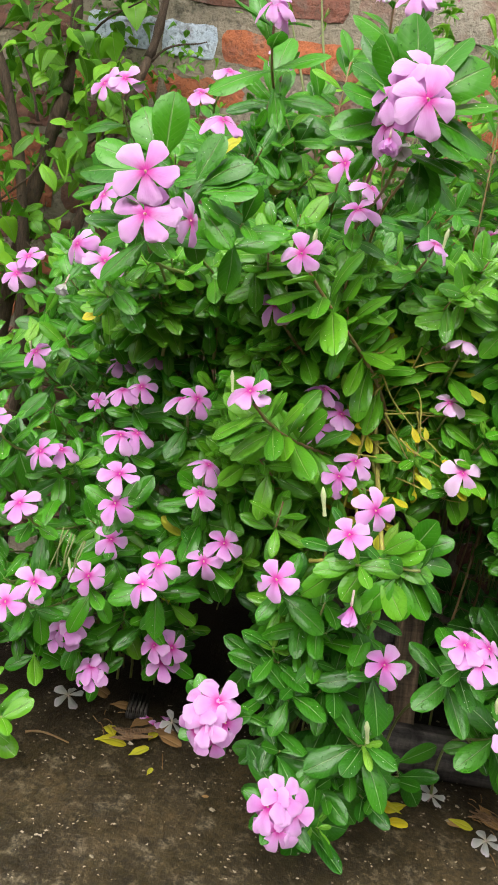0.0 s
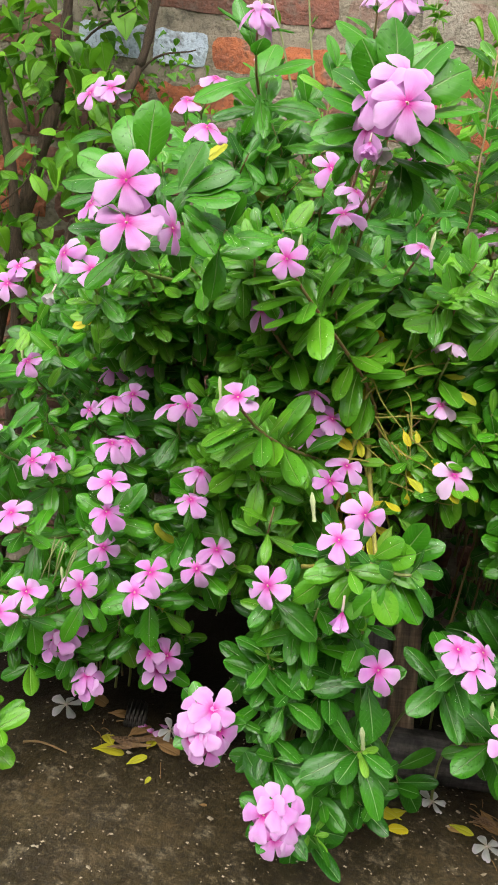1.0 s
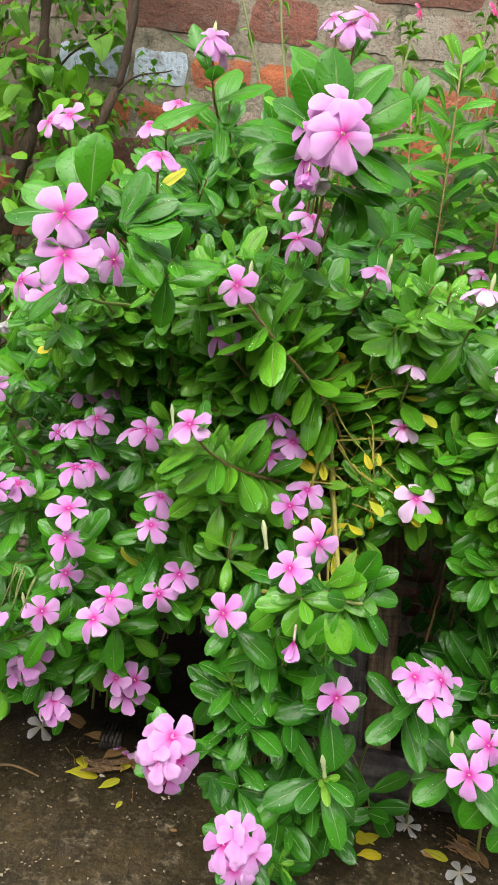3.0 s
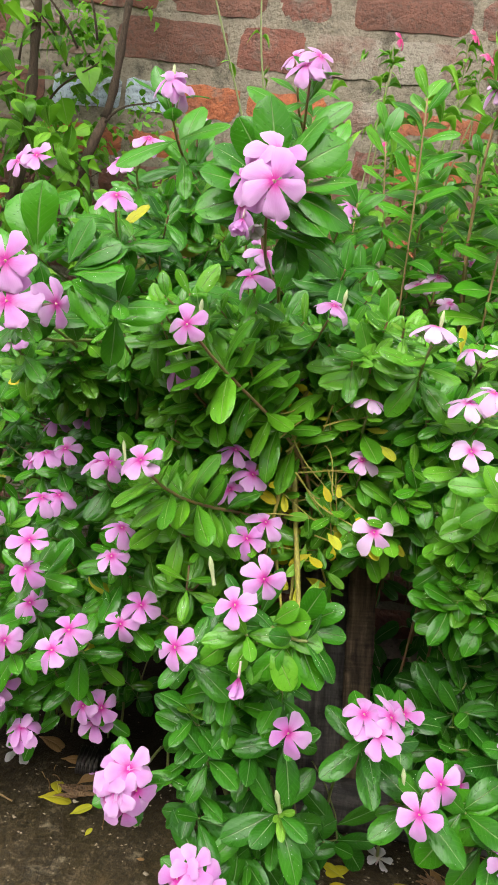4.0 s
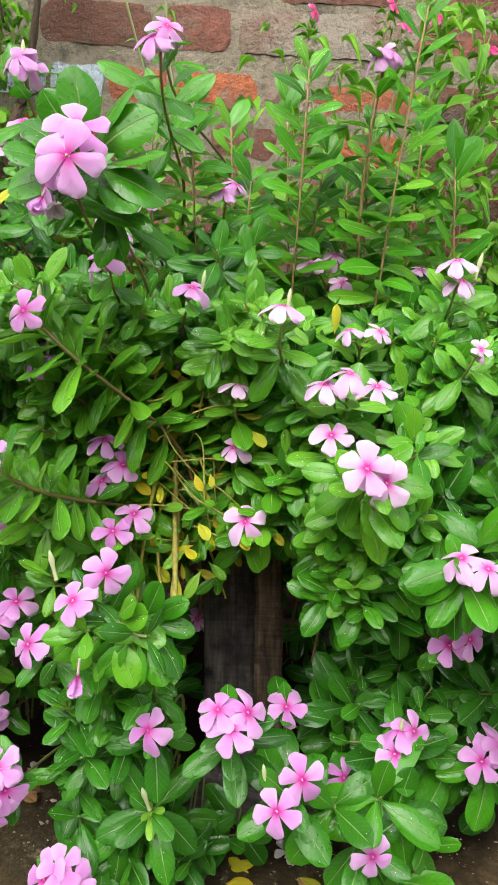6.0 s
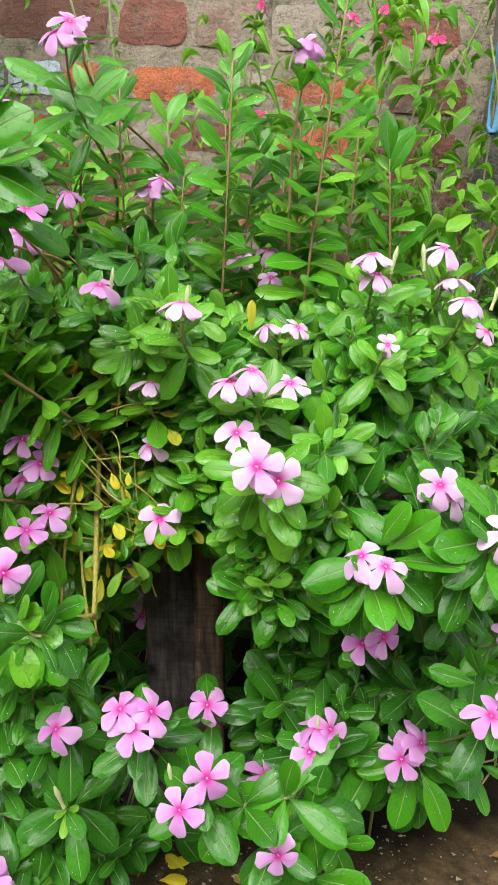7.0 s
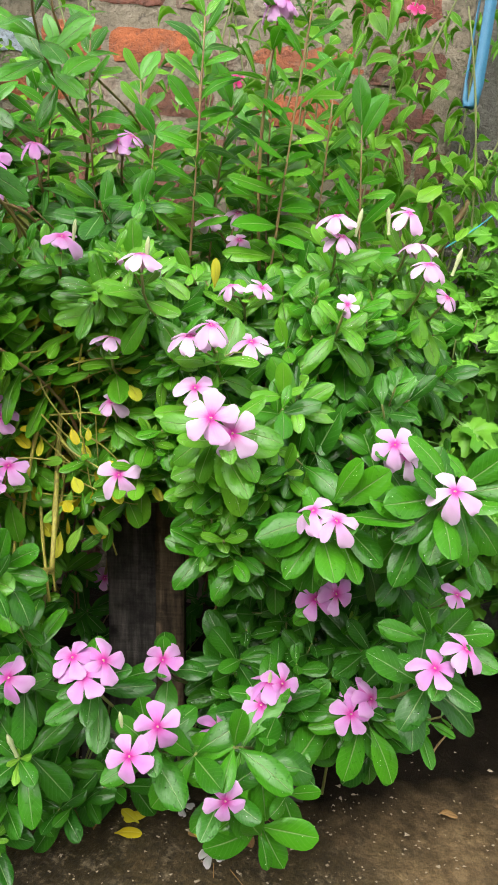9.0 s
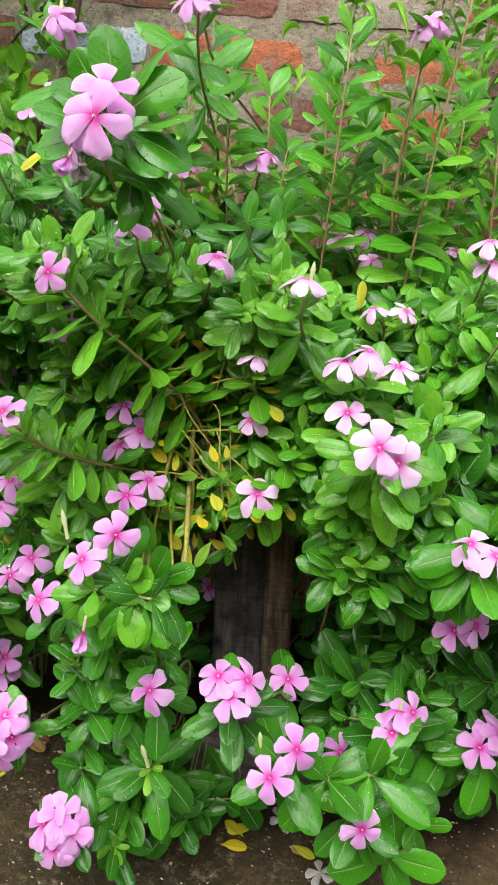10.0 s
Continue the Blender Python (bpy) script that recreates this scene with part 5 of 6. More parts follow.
for i in range(210):
    a = Vector((rnd.uniform(0.1, 0.24), rnd.uniform(0.8, 0.9), rnd.uniform(0.36, 0.6)))
    M.leaf(a, (rnd.uniform(-1, 1), -0.5, rnd.uniform(-0.8, 0.4)), (rnd.gauss(0, 0.4), -0.8, 0.5), rnd.uniform(0.018, 0.034), rnd.choice((YELLOW, YOUNG, VINCA_BRIGHT, VINCA_BRIGHT)), 0.8)

# yellow leaves that stand out
for x, y, z, s in ((0.214, 0.772, 0.442, 0.026), (0.2, 0.79, 0.41, 0.024), (0.255, 0.8, 0.535, 0.03), (0.24, 0.79, 0.46, 0.022)):
    M.leaf((x, y, z), (0.5, -0.7, -0.1), (0.1, -0.5, 0.9), s, YELLOW)
for x, y, z in ((-0.245, 0.9, 0.535), (-0.23, 0.89, 0.53), (0.0, 0.88, 0.615), (0.02, 0.86, 0.64)):
    L.leaf((x, y, z), (rnd.uniform(-0.8, 0.8), -0.4, -0.3), (0.1, -0.8, 0.6), 0.03, OLIVE if z > 0.6 else YOUNG)
R.leaf((0.327, 0.82, 0.638), (0.05, -0.15, 1), (0.3, -1, 0), 0.03, YELLOW, 0.7)
# large fading leaves behind the tall heads
for x, y, z in ((-0.02, 0.9, 0.722), (0.01, 0.93, 0.748), (0.02, 0.93, 0.72), (-0.02, 0.92, 0.69), (0.045, 0.94, 0.7), (0.0, 0.9, 0.66), (-0.06, 0.92, 0.7)):
    M.leaf((x, y, z), (rnd.uniform(0.4, 1.0), -0.4, rnd.uniform(-0.3, 0.2)), (0.1, -0.9, 0.4), 0.055, OLIVE, 1.0)

# slender seed pods that hang from the left bush, and a spent flower
for i in range(6):
    a = Vector((-0.132 + 0.006 * i, 0.73 + rnd.uniform(-0.01, 0.02), 0.33 + rnd.uniform(-0.006, 0.006)))
    L.stem(bezier(a, a + Vector((0.004, -0.012, 0.006)), a + Vector((rnd.uniform(-0.006, 0.004), -0.016, -0.014)), a + Vector((rnd.uniform(-0.012, 0.004), -0.014, -rnd.uniform(0.026, 0.04))), 8), 0.001, 0.0006, PALE_STEM)
flower(L, (-0.148, 0.725, 0.575), -20, -60, 0.026, WHITE_PETAL, 4, fold=74)

# seedling on the concrete
for x, y, z, ax in ((-0.185, 0.77, 0.095, (0.35, -0.4, 0.8)), (-0.2, 0.78, 0.07, (0.5, -0.5, 0.4)), (-0.24, 0.8, 0.12, (-0.1, -0.3, 1))):
    shoot(edge_plant, (x, y, z), ax, 4, 0.052, None, 0.012, low=(-0.22, 0.84, 0.0))

for p in (left_bush, mid_bush, right_bush, low_bush, corner_bush, tall_plant, edge_plant):
    p.finish()

# ---------------------------------------------------------------- shrub with heart-shaped leaves
shrub = Plant("woody_shrub", (-0.42, 1.24, 0), "old woody shrub with bare brown trunks and light green heart-shaped leaves", "shrub", "ovate", HEART, BARK, 31)
for pts, r0, r1 in (
    (((-0.46, 1.26, 0.0), (-0.46, 1.26, 0.45), (-0.4, 1.25, 0.72), (-0.355, 1.25, 0.9)), 0.02, 0.012),
    (((-0.355, 1.25, 0.9), (-0.34, 1.25, 1.0), (-0.36, 1.25, 1.1), (-0.34, 1.26, 1.35)), 0.012, 0.006),
    (((-0.4, 1.25, 0.0), (-0.38, 1.26, 0.45), (-0.32, 1.26, 0.75), (-0.235, 1.3, 0.99)), 0.016, 0.009),
    (((-0.235, 1.3, 0.99), (-0.21, 1.3, 1.07), (-0.22, 1.3, 1.2), (-0.18, 1.3, 1.4)), 0.009, 0.005),
    (((-0.38, 1.2, 0.0), (-0.36, 1.2, 0.5), (-0.37, 1.2, 0.75), (-0.45, 1.2, 0.93)), 0.014, 0.008),
    (((-0.45, 1.2, 0.93), (-0.5, 1.2, 1.02), (-0.5, 1.2, 1.15), (-0.55, 1.22, 1.3)), 0.008, 0.004),
):
    shrub.stem(bezier(*pts, 16), r0 * 0.8, r1 * 0.8, BARK, True, True)
shrub.mix = "heart"
rnd = shrub.rnd


def scatter(plant, n, xr, yr, zr, size, keep, own_kind=None, mat=None, droop=-0.25, twig=0.05):
    k = 0
    for _ in range(n * 5):
        if k >= n:
            return
        x, y, z = rnd.uniform(*xr), rnd.uniform(*yr), rnd.uniform(*zr)
        if not keep(x, y, z):
            continue
        k += 1
        a = rnd.uniform(0, 6.28)
        way = Vector((math.cos(a), math.sin(a) * 0.8 - 0.45, droop + rnd.uniform(-0.4, 0.35)))
        up = Vector((rnd.gauss(0, 0.3), -0.6, 0.8))
        foot = Vector((x, y, z))
        plant.leaf(foot, way, up, size * rnd.uniform(0.65, 1.2), mat, rnd.uniform(0.85, 1.15), own_kind)
        if twig and k % 5 == 0:
            plant.stem([foot + Vector((rnd.uniform(-0.02, 0.02), twig, -twig * 1.4)), foot + Vector((0, twig * 0.4, -twig * 0.4)), foot], 0.0016, 0.0008, own=False)


def clump(x, y, z):
    return noise.noise((x * 9, y * 9, z * 9)) > -0.12


scatter(shrub, 390, (-0.65, -0.26), (1.05, 1.38), (0.78, 1.4), 0.042, clump, twig=0)
scatter(shrub, 260, (-0.6, -0.24), (1.18, 1.4), (0.55, 1.15), 0.045, clump, twig=0)
scatter(shrub, 150, (-0.5, -0.2), (1.05, 1.3), (0.6, 0.9), 0.042, clump, twig=0)
scatter(shrub, 300, (-0.32, -0.1), (1.32, 1.42), (0.88, 1.4), 0.02, lambda x, y, z: noise.noise((x * 12, 3, z * 12)) > 0.1, twig=0)
scatter(shrub, 220, (-0.44, -0.25), (1.3, 1.4), (0.92, 1.2), 0.022, clump, twig=0)
scatter(shrub, 170, (-0.55, -0.05), (0.98, 1.3), (0.35, 0.72), 0.042, lambda x, y, z: noise.noise((x * 9, y * 9, z * 9)) > -0.25, twig=0)
for i in range(26):
    a = Vector((rnd.uniform(-0.52, -0.22), rnd.uniform(1.15, 1.35), rnd.uniform(0.75, 1.25)))
    d = Vector((rnd.uniform(-0.12, 0.12), rnd.uniform(-0.06, 0.06), rnd.uniform(0.04, 0.14)))
    shrub.stem(bezier(a, a + d * 0.3 + Vector((0, 0, 0.03)), a + d * 0.7, a + d, 8), 0.0022, 0.001, BARK)
# dry twigs at the foot of the shrub
for i in range(40):
    a = Vector((rnd.uniform(-0.55, -0.3), rnd.uniform(1.1, 1.3), rnd.uniform(0.3, 0.75)))
    d = Vector((rnd.uniform(-0.08, 0.08), rnd.uniform(-0.05, 0.05), rnd.uniform(0.03, 0.15)))
    shrub.stem([a, a + d * 0.5 + Vector((0.01, 0, 0)), a + d], 0.002, 0.001, own=False)
shrub.finish()

# ---------------------------------------------------------------- four o'clock plant along the wall
four = Plant("four_oclock_plant", (0.4, 1.3, 0), "bushy light green plant with small magenta trumpet flowers against the wall", "flowering plant", "ovate", FOUR, PALE_STEM, 41)
four.mix = "curl"
rnd = four.rnd


def four_stem(foot, tip, pairs, size, sway=0.05, top=True):
    a, b = Vector(foot), Vector(tip)
    side = Vector((rnd.uniform(-sway, sway), 0, 0))
    pts = bezier(a, a + (b - a) * 0.35 + side, a + (b - a) * 0.7 + side, b, 14)
    four.stem(pts, 0.0024, 0.0012, None, True, True)
    for i in range(pairs):
        f = 0.25 + 0.75 * (i + rnd.random() * 0.5) / pairs
        p = pts[min(14, int(f * 14))]
        for s in (0, 180):
            an = radians(i * 90 + s + rnd.uniform(-30, 30))
            way = Vector((math.cos(an), math.sin(an) * 0.7 - 0.2, rnd.uniform(-0.45, 0.35)))
            four.leaf(p, way, (rnd.gauss(0, 0.4), -0.4, 0.9), size * rnd.uniform(0.6, 1.15) * (1.1 - 0.5 * f), None, rnd.uniform(0.4, 0.85))
    if top:
        for i in range(5):
            an = rnd.uniform(0, 6.28)
            four.leaf(b, (math.cos(an) * 0.7, math.sin(an) * 0.5 - 0.2, 0.5), (0, -0.5, 0.8), 0.022, None, 0.6)


four_stem((0.2, 1.2, 0.5), (-0.06, 1.2, 1.2), 4, 0.045, 0.0)
four_stem((0.16, 1.16, 0.7), (0.03, 1.2, 1.16), 5, 0.045)
four_stem((0.24, 1.25, 0.3), (0.25, 1.25, 1.1), 9, 0.055)
for i in range(11):
    x = 0.3 + 0.048 * i + rnd.uniform(-0.02, 0.02)
    y = rnd.uniform(1.18, 1.38)
    four_stem((x, y, 0.2), (x + rnd.uniform(-0.08, 0.08), y - 0.03, rnd.uniform(0.9, 1.3) - (0.12 if x < 0.42 else 0)), 15, 0.048, 0.12)
for x, y, z, az in ((0.258, 1.26, 1.145, 60), (0.403, 1.26, 1.13, 40), (0.53, 1.25, 1.1, 10), (0.72, 1.27, 1.13, 30), (0.265, 1.27, 0.985, 0), (0.45, 1.27, 1.15, -30), (0.38, 1.28, 1.17, 45)):
    f = flower(four, (x, y, z), az, 30, 0.03, MAGENTA)
    end = Vector((x, y, z)) - facing(az, 30) * 0.014
    four.stem(bezier(end + Vector((rnd.uniform(-0.03, 0.03), 0.03, -0.4)), end + Vector((0, 0.02, -0.25)), end + Vector((0, 0.015, -0.06)), end, 10), 0.0018, 0.001, own=False)
    for i in range(12):
        an, h = rnd.uniform(0, 6.28), 0.012 * (i // 2)
        four.leaf(end + Vector((0, 0.012, -h)), (math.cos(an), math.sin(an) * 0.7 - 0.2, rnd.uniform(-0.1, 0.6)), (rnd.gauss(0, 0.3), -0.5, 0.8), rnd.uniform(0.018, 0.034), None, rnd.uniform(0.5, 0.8))
for x0, x1, z0, z1, n in ((0.1, 0.7, 0.5, 0.92, 330), (0.42, 0.95, 0.7, 1.2, 300), (0.45, 0.85, 0.85, 1.2, 170), (-0.05, 0.35, 0.5, 0.84, 180), (0.15, 0.5, 0.85, 1.05, 70)):
    scatter(four, n, (x0, x1), (1.08, 1.4), (z0, z1), 0.044, lambda x, y, z: noise.noise((x * 7, y * 7, z * 7)) > -0.2, twig=0)
scatter(four, 230, (0.0, 0.6), (1.08, 1.24), (0.62, 0.88), 0.046, lambda x, y, z: noise.noise((x * 8, y * 8, z * 8)) > -0.15, "ovate", twig=0)
four.stem(bezier((0.6, 1.28, 0.7), (0.65, 1.3, 0.82), (0.7, 1.3, 0.9), (0.76, 1.3, 1.04), 14), 0.006, 0.004, RED_STEM, True, True)
four.leaves = [e for e in four.leaves if not (0.55 < e[0].translation.x < 0.69 and e[0].translation.z > 0.9 and e[0].translation.y < 1.27)]
four.finish()

# ---------------------------------------------------------------- chrysanthemum
mum = Plant("chrysanthemum_plant", (0.72, 1.12, 0), "leafy chrysanthemum plant with lobed light green leaves and no flowers", "plant", "lobed", MUM, PALE_STEM, 51)
rnd = mum.rnd
for i in range(44):
    x, y = rnd.uniform(0.6, 1.02), rnd.uniform(0.98, 1.2)
    top = 0.78 + 0.6 * max(0, min(x, 0.8) - 0.7) - 0.9 * max(0, 0.68 - x) - 1.8 * max(0, 1.1 - y) + rnd.uniform(-0.12, 0.01)
    foot = Vector((0.8 + rnd.uniform(-0.06, 0.08), 1.2 + 0.06 * rnd.random(), 0.0))
    tip = Vector((x, y, top))
    pts = bezier(foot, foot + Vector((0, 0.02, 0.25)), tip + Vector((0, 0.08, -0.12)), tip, 12)
    mum.stem(pts[6:], 0.002, 0.0012, None, i < 5)
    for j in range(15):
        p = pts[min(12, 4 + int(j * 0.62))]
        a = j * 2.4 + rnd.uniform(-0.4, 0.4)
        f = j / 14
        way = Vector((math.cos(a), math.sin(a) * 0.7 - 0.4, -0.3 + 0.8 * f + rnd.uniform(-0.2, 0.2)))
        mum.leaf(p, way, (rnd.gauss(0, 0.7), -0.5 + rnd.gauss(0, 0.4), 0.75), rnd.uniform(0.055, 0.08) * (1.05 - 0.5 * f), None, rnd.uniform(0.9, 1.1))
for i in range(170):
    x = rnd.uniform(0.64, 1.1)
    p = Vector((x, rnd.uniform(1.1, 1.34), rnd.uniform(max(0.05, 0.36 - 1.8 * max(0, x - 0.72)), 0.5)))
    a = rnd.uniform(0, 6.28)
    mum.leaf(p, (math.cos(a), math.sin(a) * 0.7 - 0.4, rnd.uniform(-0.5, 0.3)), (rnd.gauss(0, 0.5), -0.6, 0.7), rnd.uniform(0.055, 0.08))
for i in range(320):
    x, y = rnd.uniform(0.6, 1.06), rnd.uniform(1.0, 1.24)
    top = 0.78 + 0.6 * max(0, min(x, 0.8) - 0.7) - 0.9 * max(0, 0.68 - x) - 1.8 * max(0, 1.1 - y)
    p = Vector((x, y, max(top - rnd.uniform(0.02, 0.4), 0.36 - 1.8 * max(0, x - 0.72))))
    a = rnd.uniform(0, 6.28)
    mum.leaf(p, (math.cos(a) * 0.8, math.sin(a) * 0.5 - 0.5, rnd.uniform(-0.6, 0.2)), (rnd.gauss(0, 0.5), -0.7, 0.6), rnd.uniform(0.055, 0.08))
for i in range(170):
    x, y = rnd.uniform(0.64, 0.98), rnd.uniform(1.04, 1.2)
    top = 0.78 + 0.6 * max(0, min(x, 0.8) - 0.7) - 0.9 * max(0, 0.68 - x) - 1.8 * max(0, 1.1 - y)
    a = rnd.uniform(0, 6.28)
    mum.leaf((x, y, top - rnd.uniform(0.0, 0.14)), (math.cos(a) * 0.9, math.sin(a) * 0.6 - 0.3, rnd.uniform(-0.2, 0.6)), (rnd.gauss(0, 0.5), -0.6, 0.7), rnd.uniform(0.05, 0.07))
# lower leaves added close to the wall, to keep the gap there dark
for i in range(110):
    a = rnd.uniform(0, 6.28)
    mum.leaf((rnd.uniform(0.56, 1.1), rnd.uniform(1.22, 1.38), rnd.uniform(0.02, 0.4)), (math.cos(a), math.sin(a) * 0.7 - 0.4, rnd.uniform(-0.5, 0.3)), (rnd.gauss(0, 0.5), -0.6, 0.7), rnd.uniform(0.06, 0.085))
mum.finish()


# ---------------------------------------------------------------- ribbon and string
def ribbon_mesh():
    vs, fs = [], []
    path = [(-0.002, 0.0, 0.42, 62), (-0.006, -0.002, 0.26, 66), (-0.009, -0.004, 0.12, 70), (-0.009, -0.005, 0.04, 66), (-0.006, -0.006, 0.012, 50), (-0.001, -0.006, 0.0, 30), (0.006, -0.006, 0.008, 20), (0.009, -0.004, 0.035, 14), (0.009, 0.0, 0.12, 10), (0.008, 0.004, 0.26, 14), (0.007, 0.003, 0.42, 10)]
    for i, (x, y, z, tw) in enumerate(path):
        tw = radians(tw)
        dx, dy = 0.009 * math.cos(tw), 0.0085 * math.sin(tw)
        for s, t in ((-1, 0), (1, 0), (1, 0.0006), (-1, 0.0006)):
            vs.append((x + s * dx, y + s * dy + t, z))
    for i in range(len(path) - 1):
        for k in range(4):
            a, b = i * 4 + k, i * 4 + (k + 1) % 4
            fs.append((a, b, b + 4, a + 4))
    return mesh_of("hanging_ribbon", vs, fs, RIBBON)


rib = tagged(new("hanging_ribbon", ribbon_mesh()), "loop of faded blue plastic strap hanging before the wall", "ribbon")
rib.location = (0.626, 1.24, 0.962)
vs, fs = tube(bezier((0.73, 1.24, 0.9), (0.72, 1.22, 0.84), (0.68, 1.18, 0.8), (0.6, 1.1, 0.74), 24), 0.0011, 0.0011, 5)
tagged(new("blue_string", mesh_of("blue_string", vs, fs, STRING)), "thin blue plastic string trailing through the leaves", "string")

# ---------------------------------------------------------------- fallen flowers and litter
rnd = random.Random(91)


def fallen_flower(x, y, tilt, size=0.035):
    f = tagged(new("fallen_flower", TUBE), "faded white periwinkle flower fallen on the wet ground", "fallen flower", "fallen flowers")
    f.matrix_basis = frame_to((x, y, 0.012), Vector((tilt, -0.35, 1)), rnd.uniform(0, 72), size)
    for i in range(5):
        m = Matrix.Rotation(radians(i * 72 + rnd.uniform(-9, 9)), 4, "Z") @ Matrix.Rotation(radians(rnd.uniform(-30, 26)), 4, "X")
        part("petal", PETALS["white_petal", i % 3], f, m @ Matrix.Diagonal((0.8, 1, 1, 1)))


for x, y, t in ((0.344, 0.866, 0.1), (-0.159, 0.953, -0.1), (0.393, 0.803, -0.2), (-0.005, 0.93, 0.3)):
    fallen_flower(x, y, t, 0.044 if x < -0.1 else 0.035)


def fallen_leaf(x, y, size, mat, label, spin, z=0.004, kind="vinca"):
    a = radians(spin)
    ob = new("fallen_leaf", leaf_mesh(kind, rnd.randrange(4), mat))
    ob.matrix_basis = leaf_pose((x, y, z), (math.cos(a), math.sin(a), 0.08), (rnd.uniform(-0.2, 0.2), -0.1, 1), size)
    tagged(ob, label, "fallen leaf", "fallen leaves")


YL, DL = "yellow leaf fallen on the wet concrete", "dry brown leaf on the wet ground"
for x, y, s, d in ((-0.05, 0.86, 0.03, 40), (-0.1, 0.88, 0.045, 20), (-0.075, 0.89, 0.04, 120), (-0.02, 0.83, 0.014, 70), (0.31, 0.852, 0.034, 200), (0.275, 0.815, 0.034, 20), (0.3, 0.835, 0.03, 150), (0.36, 0.84, 0.03, -20), (-0.03, 0.895, 0.03, 80)):
    fallen_leaf(x, y, s, YELLOW, YL, d)
for x, y, s, d in ((0.25, 0.815, 0.04, 100), (0.23, 0.83, 0.04, 170), (0.4, 0.85, 0.032, -30), (0.42, 0.86, 0.034, -50), (0.41, 0.875, 0.03, -70), (0.05, 0.81, 0.01, 0), (0.385, 0.83, 0.03, 160), (-0.04, 0.92, 0.05, 10), (-0.06, 0.915, 0.045, 60), (-0.02, 0.91, 0.04, -30), (-0.1, 0.96, 0.04, 15), (-0.15, 1.0, 0.05, -10), (0.68, 0.93, 0.03, 20)):
    fallen_leaf(x, y, s, DRY, DL, d)


def bark_chip(x, y, w, d, spin, seed):
    """A crumbling piece of bark, split into rough fibres."""
    r = random.Random(seed)
    chip = thing("bark_chip", (x, y, 0), "crumbling piece of tan bark on the wet ground", "bark")
    turn = Matrix.Translation((x, y, 0)) @ Matrix.Rotation(radians(spin), 4, "Z")
    for i in range(16):
        bm = bmesh.new()
        n, wide, deep = w * r.uniform(0.25, 0.75), d * r.uniform(0.06, 0.16), r.uniform(0.0012, 0.003)
        m = Matrix.Translation((r.uniform(-0.3, 0.3) * w, r.uniform(-0.45, 0.45) * d, 0.0015 + 0.0006 * i)) @ Matrix.Rotation(r.gauss(0, 0.3), 4, "Z") @ Matrix.Rotation(r.uniform(-0.12, 0.12), 4, "Y")
        rings = []
        for k in range(5):
            px, f = n * (k / 4 - 0.5), (0.35, 0.9, 1.0, 0.85, 0.3)[k] * r.uniform(0.8, 1.15)
            rings.append([bm.verts.new(m @ Vector((px, sy * wide * f, sz * deep * f + r.uniform(-0.0005, 0.0005)))) for sy, sz in ((-1, 0), (0, 1), (1, 0), (0, -0.4))])
        for p, q in zip(rings, rings[1:]):
            for k in range(4):
                bm.faces.new((p[k], q[k], q[(k + 1) % 4], p[(k + 1) % 4]))
        bm.faces.new(rings[0])
        bm.faces.new(rings[-1][::-1])
        part("splinter", from_bm("splinter", bm, CHIP), chip, turn)


bark_chip(-0.052, 0.902, 0.056, 0.03, 8, 1)
bark_chip(0.412, 0.845, 0.04, 0.014, -42, 2)


def fallen_petal(x, y, spin):
    ob = tagged(new("fallen_petal", PETALS["pink_petal", rnd.randrange(3)]), "pink petal fallen on the dark wet ground", "fallen petal", "fallen petals")
    ob.matrix_basis = Matrix.Translation((x, y, 0.006)) @ Matrix.Rotation(radians(spin), 4, "Z") @ Matrix.Scale(0.028, 4)


for x, y, a in ((-0.03, 0.925, 20), (-0.018, 0.935, 140), (-0.024, 0.948, 260), (-0.038, 0.94, 80)):
    fallen_petal(x, y, a)


def ground_twig(pts):
    v, f = tube(bezier(*pts, 12), 0.0016, 0.0009, 5, True)
    tagged(new("fallen_twig", mesh_of("fallen_twig", v, f, RED_STEM)), "thin reddish twig lying on the wet ground", "twig", "fallen twigs")


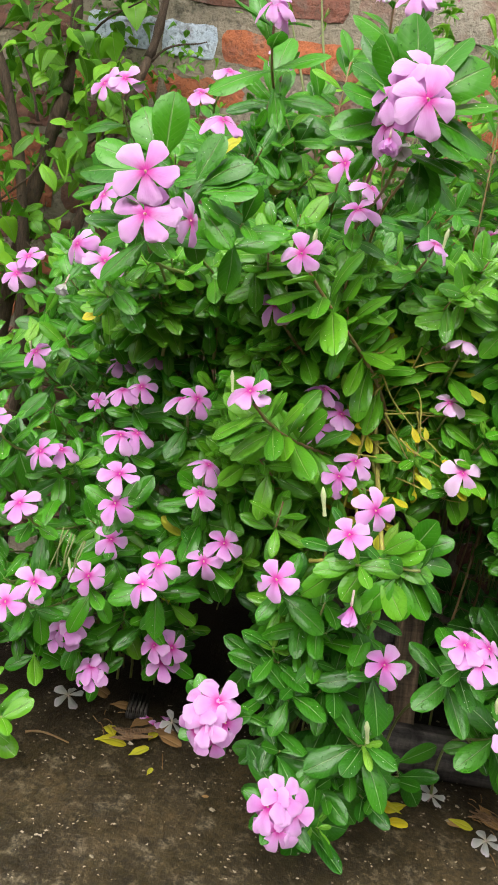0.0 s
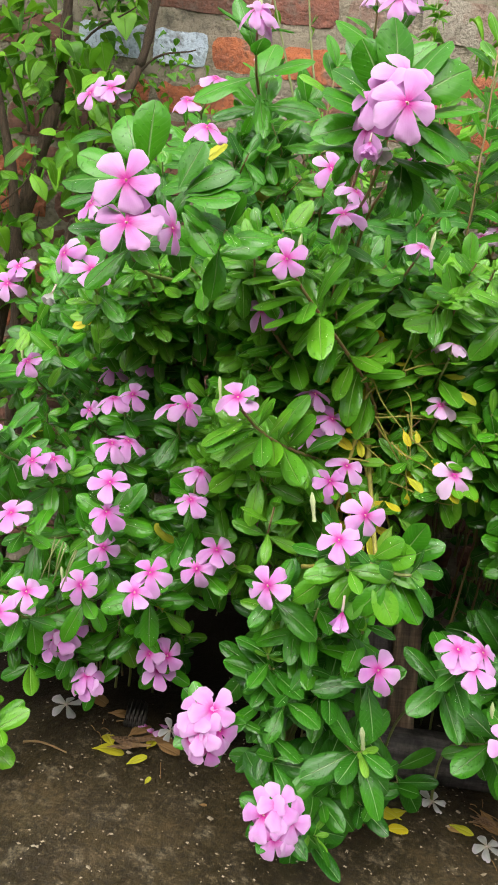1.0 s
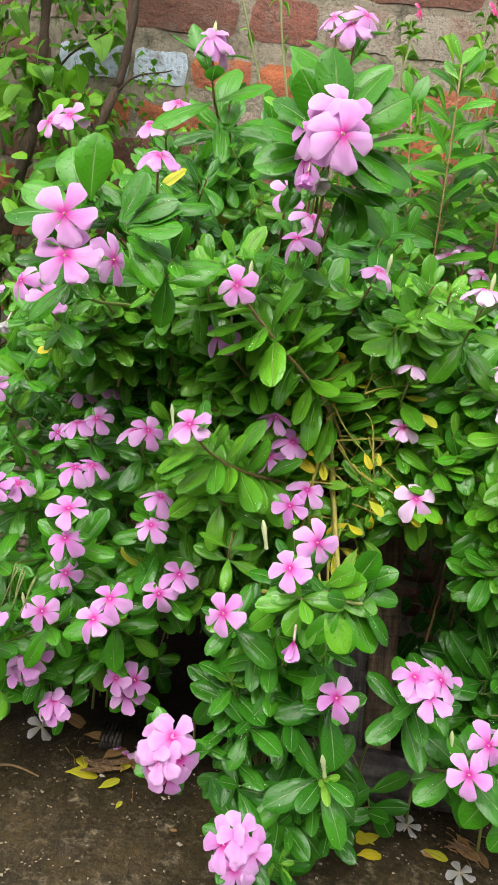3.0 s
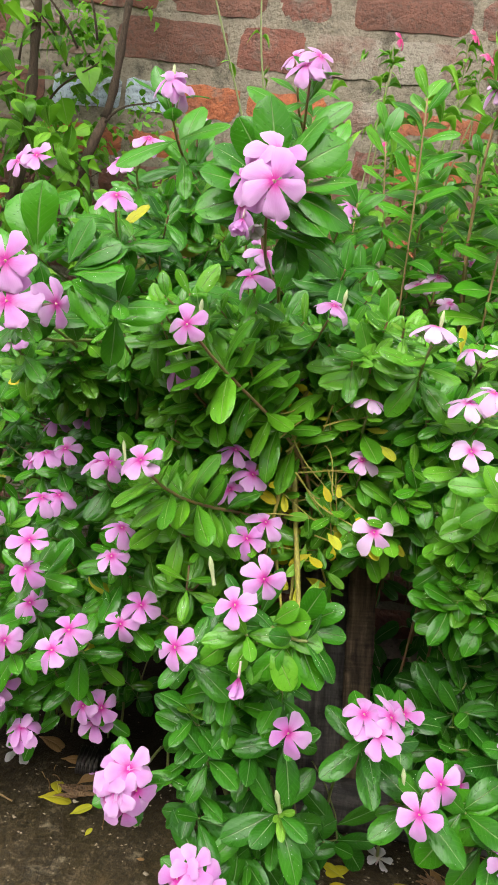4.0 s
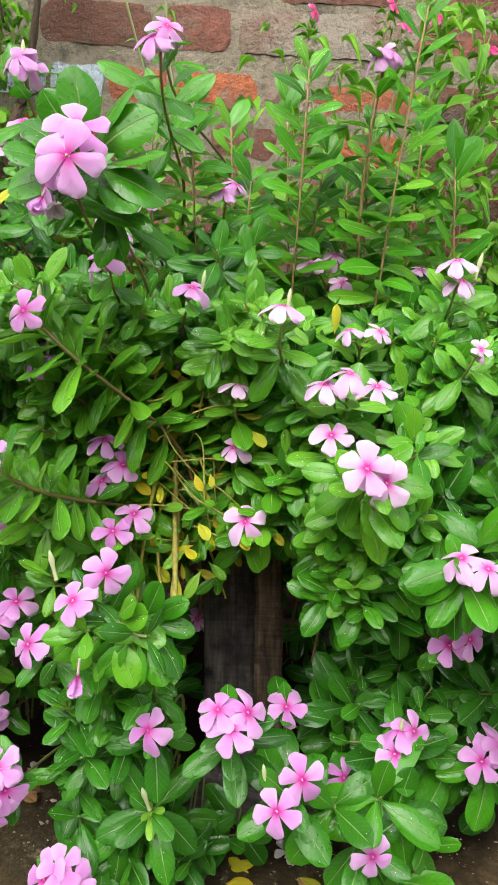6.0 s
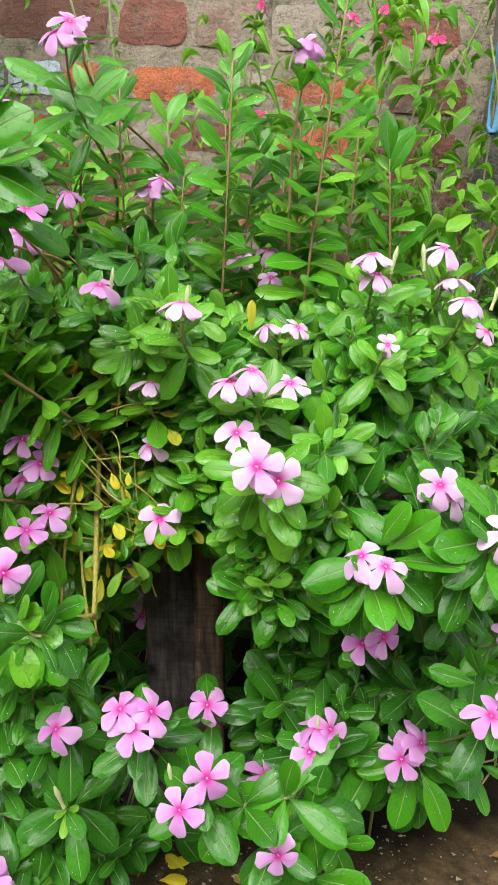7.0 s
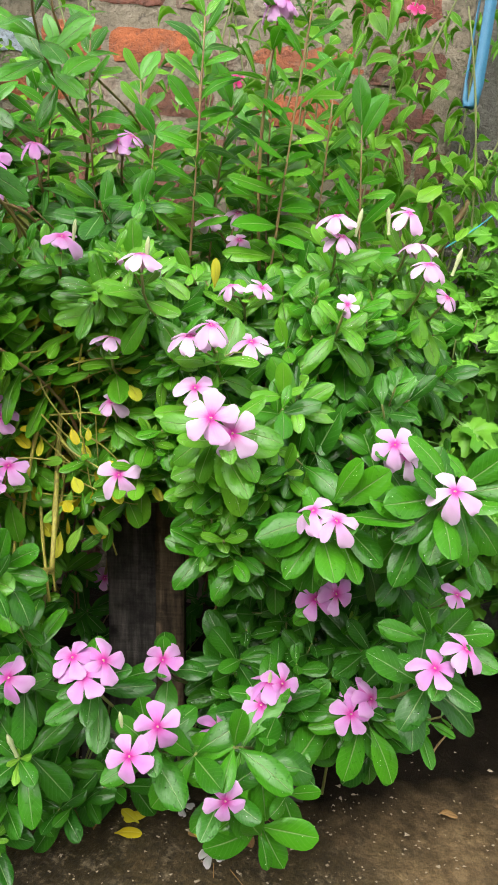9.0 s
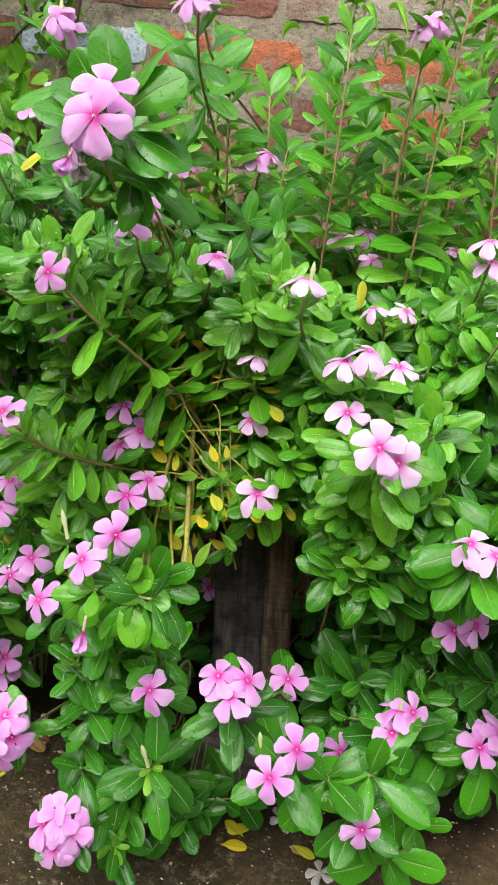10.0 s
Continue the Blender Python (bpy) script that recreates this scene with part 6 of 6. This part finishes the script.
ground_twig(((0.7, 1.06, 0.002), (0.72, 1.09, 0.012), (0.735, 1.1, 0.006), (0.75, 1.15, 0.002)))
ground_twig(((-0.19, 0.875, 0.002), (-0.17, 0.882, 0.006), (-0.15, 0.872, 0.005), (-0.13, 0.868, 0.002)))


def litter():
    """Specks of grit, and bits of straw, on the ground."""
    vs, fs = [], []
    for i in range(1900):
        x, y = rnd.uniform(-0.4, 0.95), rnd.uniform(0.5, 0.95) + (0.2 if i % 4 == 0 else 0)
        s = rnd.uniform(0.0005, 0.0017) * (2.0 if rnd.random() < 0.07 else 1)
        b = len(vs)
        vs += [(x + rnd.uniform(-s, s) + dx * s, y + dy * s, dz * s + 0.001) for dx, dy, dz in ((-1, 0, 0), (1, 0, 0), (0, -1, 0), (0, 1, 0), (0, 0, 1))]
        fs += [(b, b + 2, b + 4), (b + 2, b + 1, b + 4), (b + 1, b + 3, b + 4), (b + 3, b, b + 4)]
    tagged(new("grit", mesh_of("grit", vs, fs, GRIT, None, False)), "pale specks of grit scattered over the wet ground", "grit", kind="stuff")
    vs, fs = [], []
    for i in range(22):
        cx, cy = rnd.choice(((0.41, 0.86), (-0.04, 0.92), (-0.1, 0.95), (0.41, 0.88), (0.38, 0.85)))
        x, y, a, n = cx + rnd.gauss(0, 0.035), cy + rnd.gauss(0, 0.025), rnd.gauss(-0.7, 0.5), rnd.uniform(0.008, 0.03)
        bend = rnd.uniform(-0.2, 0.2) * n
        p = bezier((x, y, 0.002), (x + n * 0.3 * math.cos(a), y + n * 0.3 * math.sin(a) + bend, 0.005), (x + n * 0.7 * math.cos(a), y + n * 0.7 * math.sin(a) + bend, 0.005), (x + n * math.cos(a), y + n * math.sin(a), 0.002), 6)
        v, f = tube(p, 0.0006, 0.0004, 4)
        b = len(vs)
        vs += v
        fs += [tuple(i + b for i in q) for q in f]
    tagged(new("straw", mesh_of("straw", vs, fs, DRY, [(0.2, 0.3)] * len(vs), False)), "bits of dry straw and stalks on the wet ground", "straw", kind="stuff")


litter()
brick_wall()
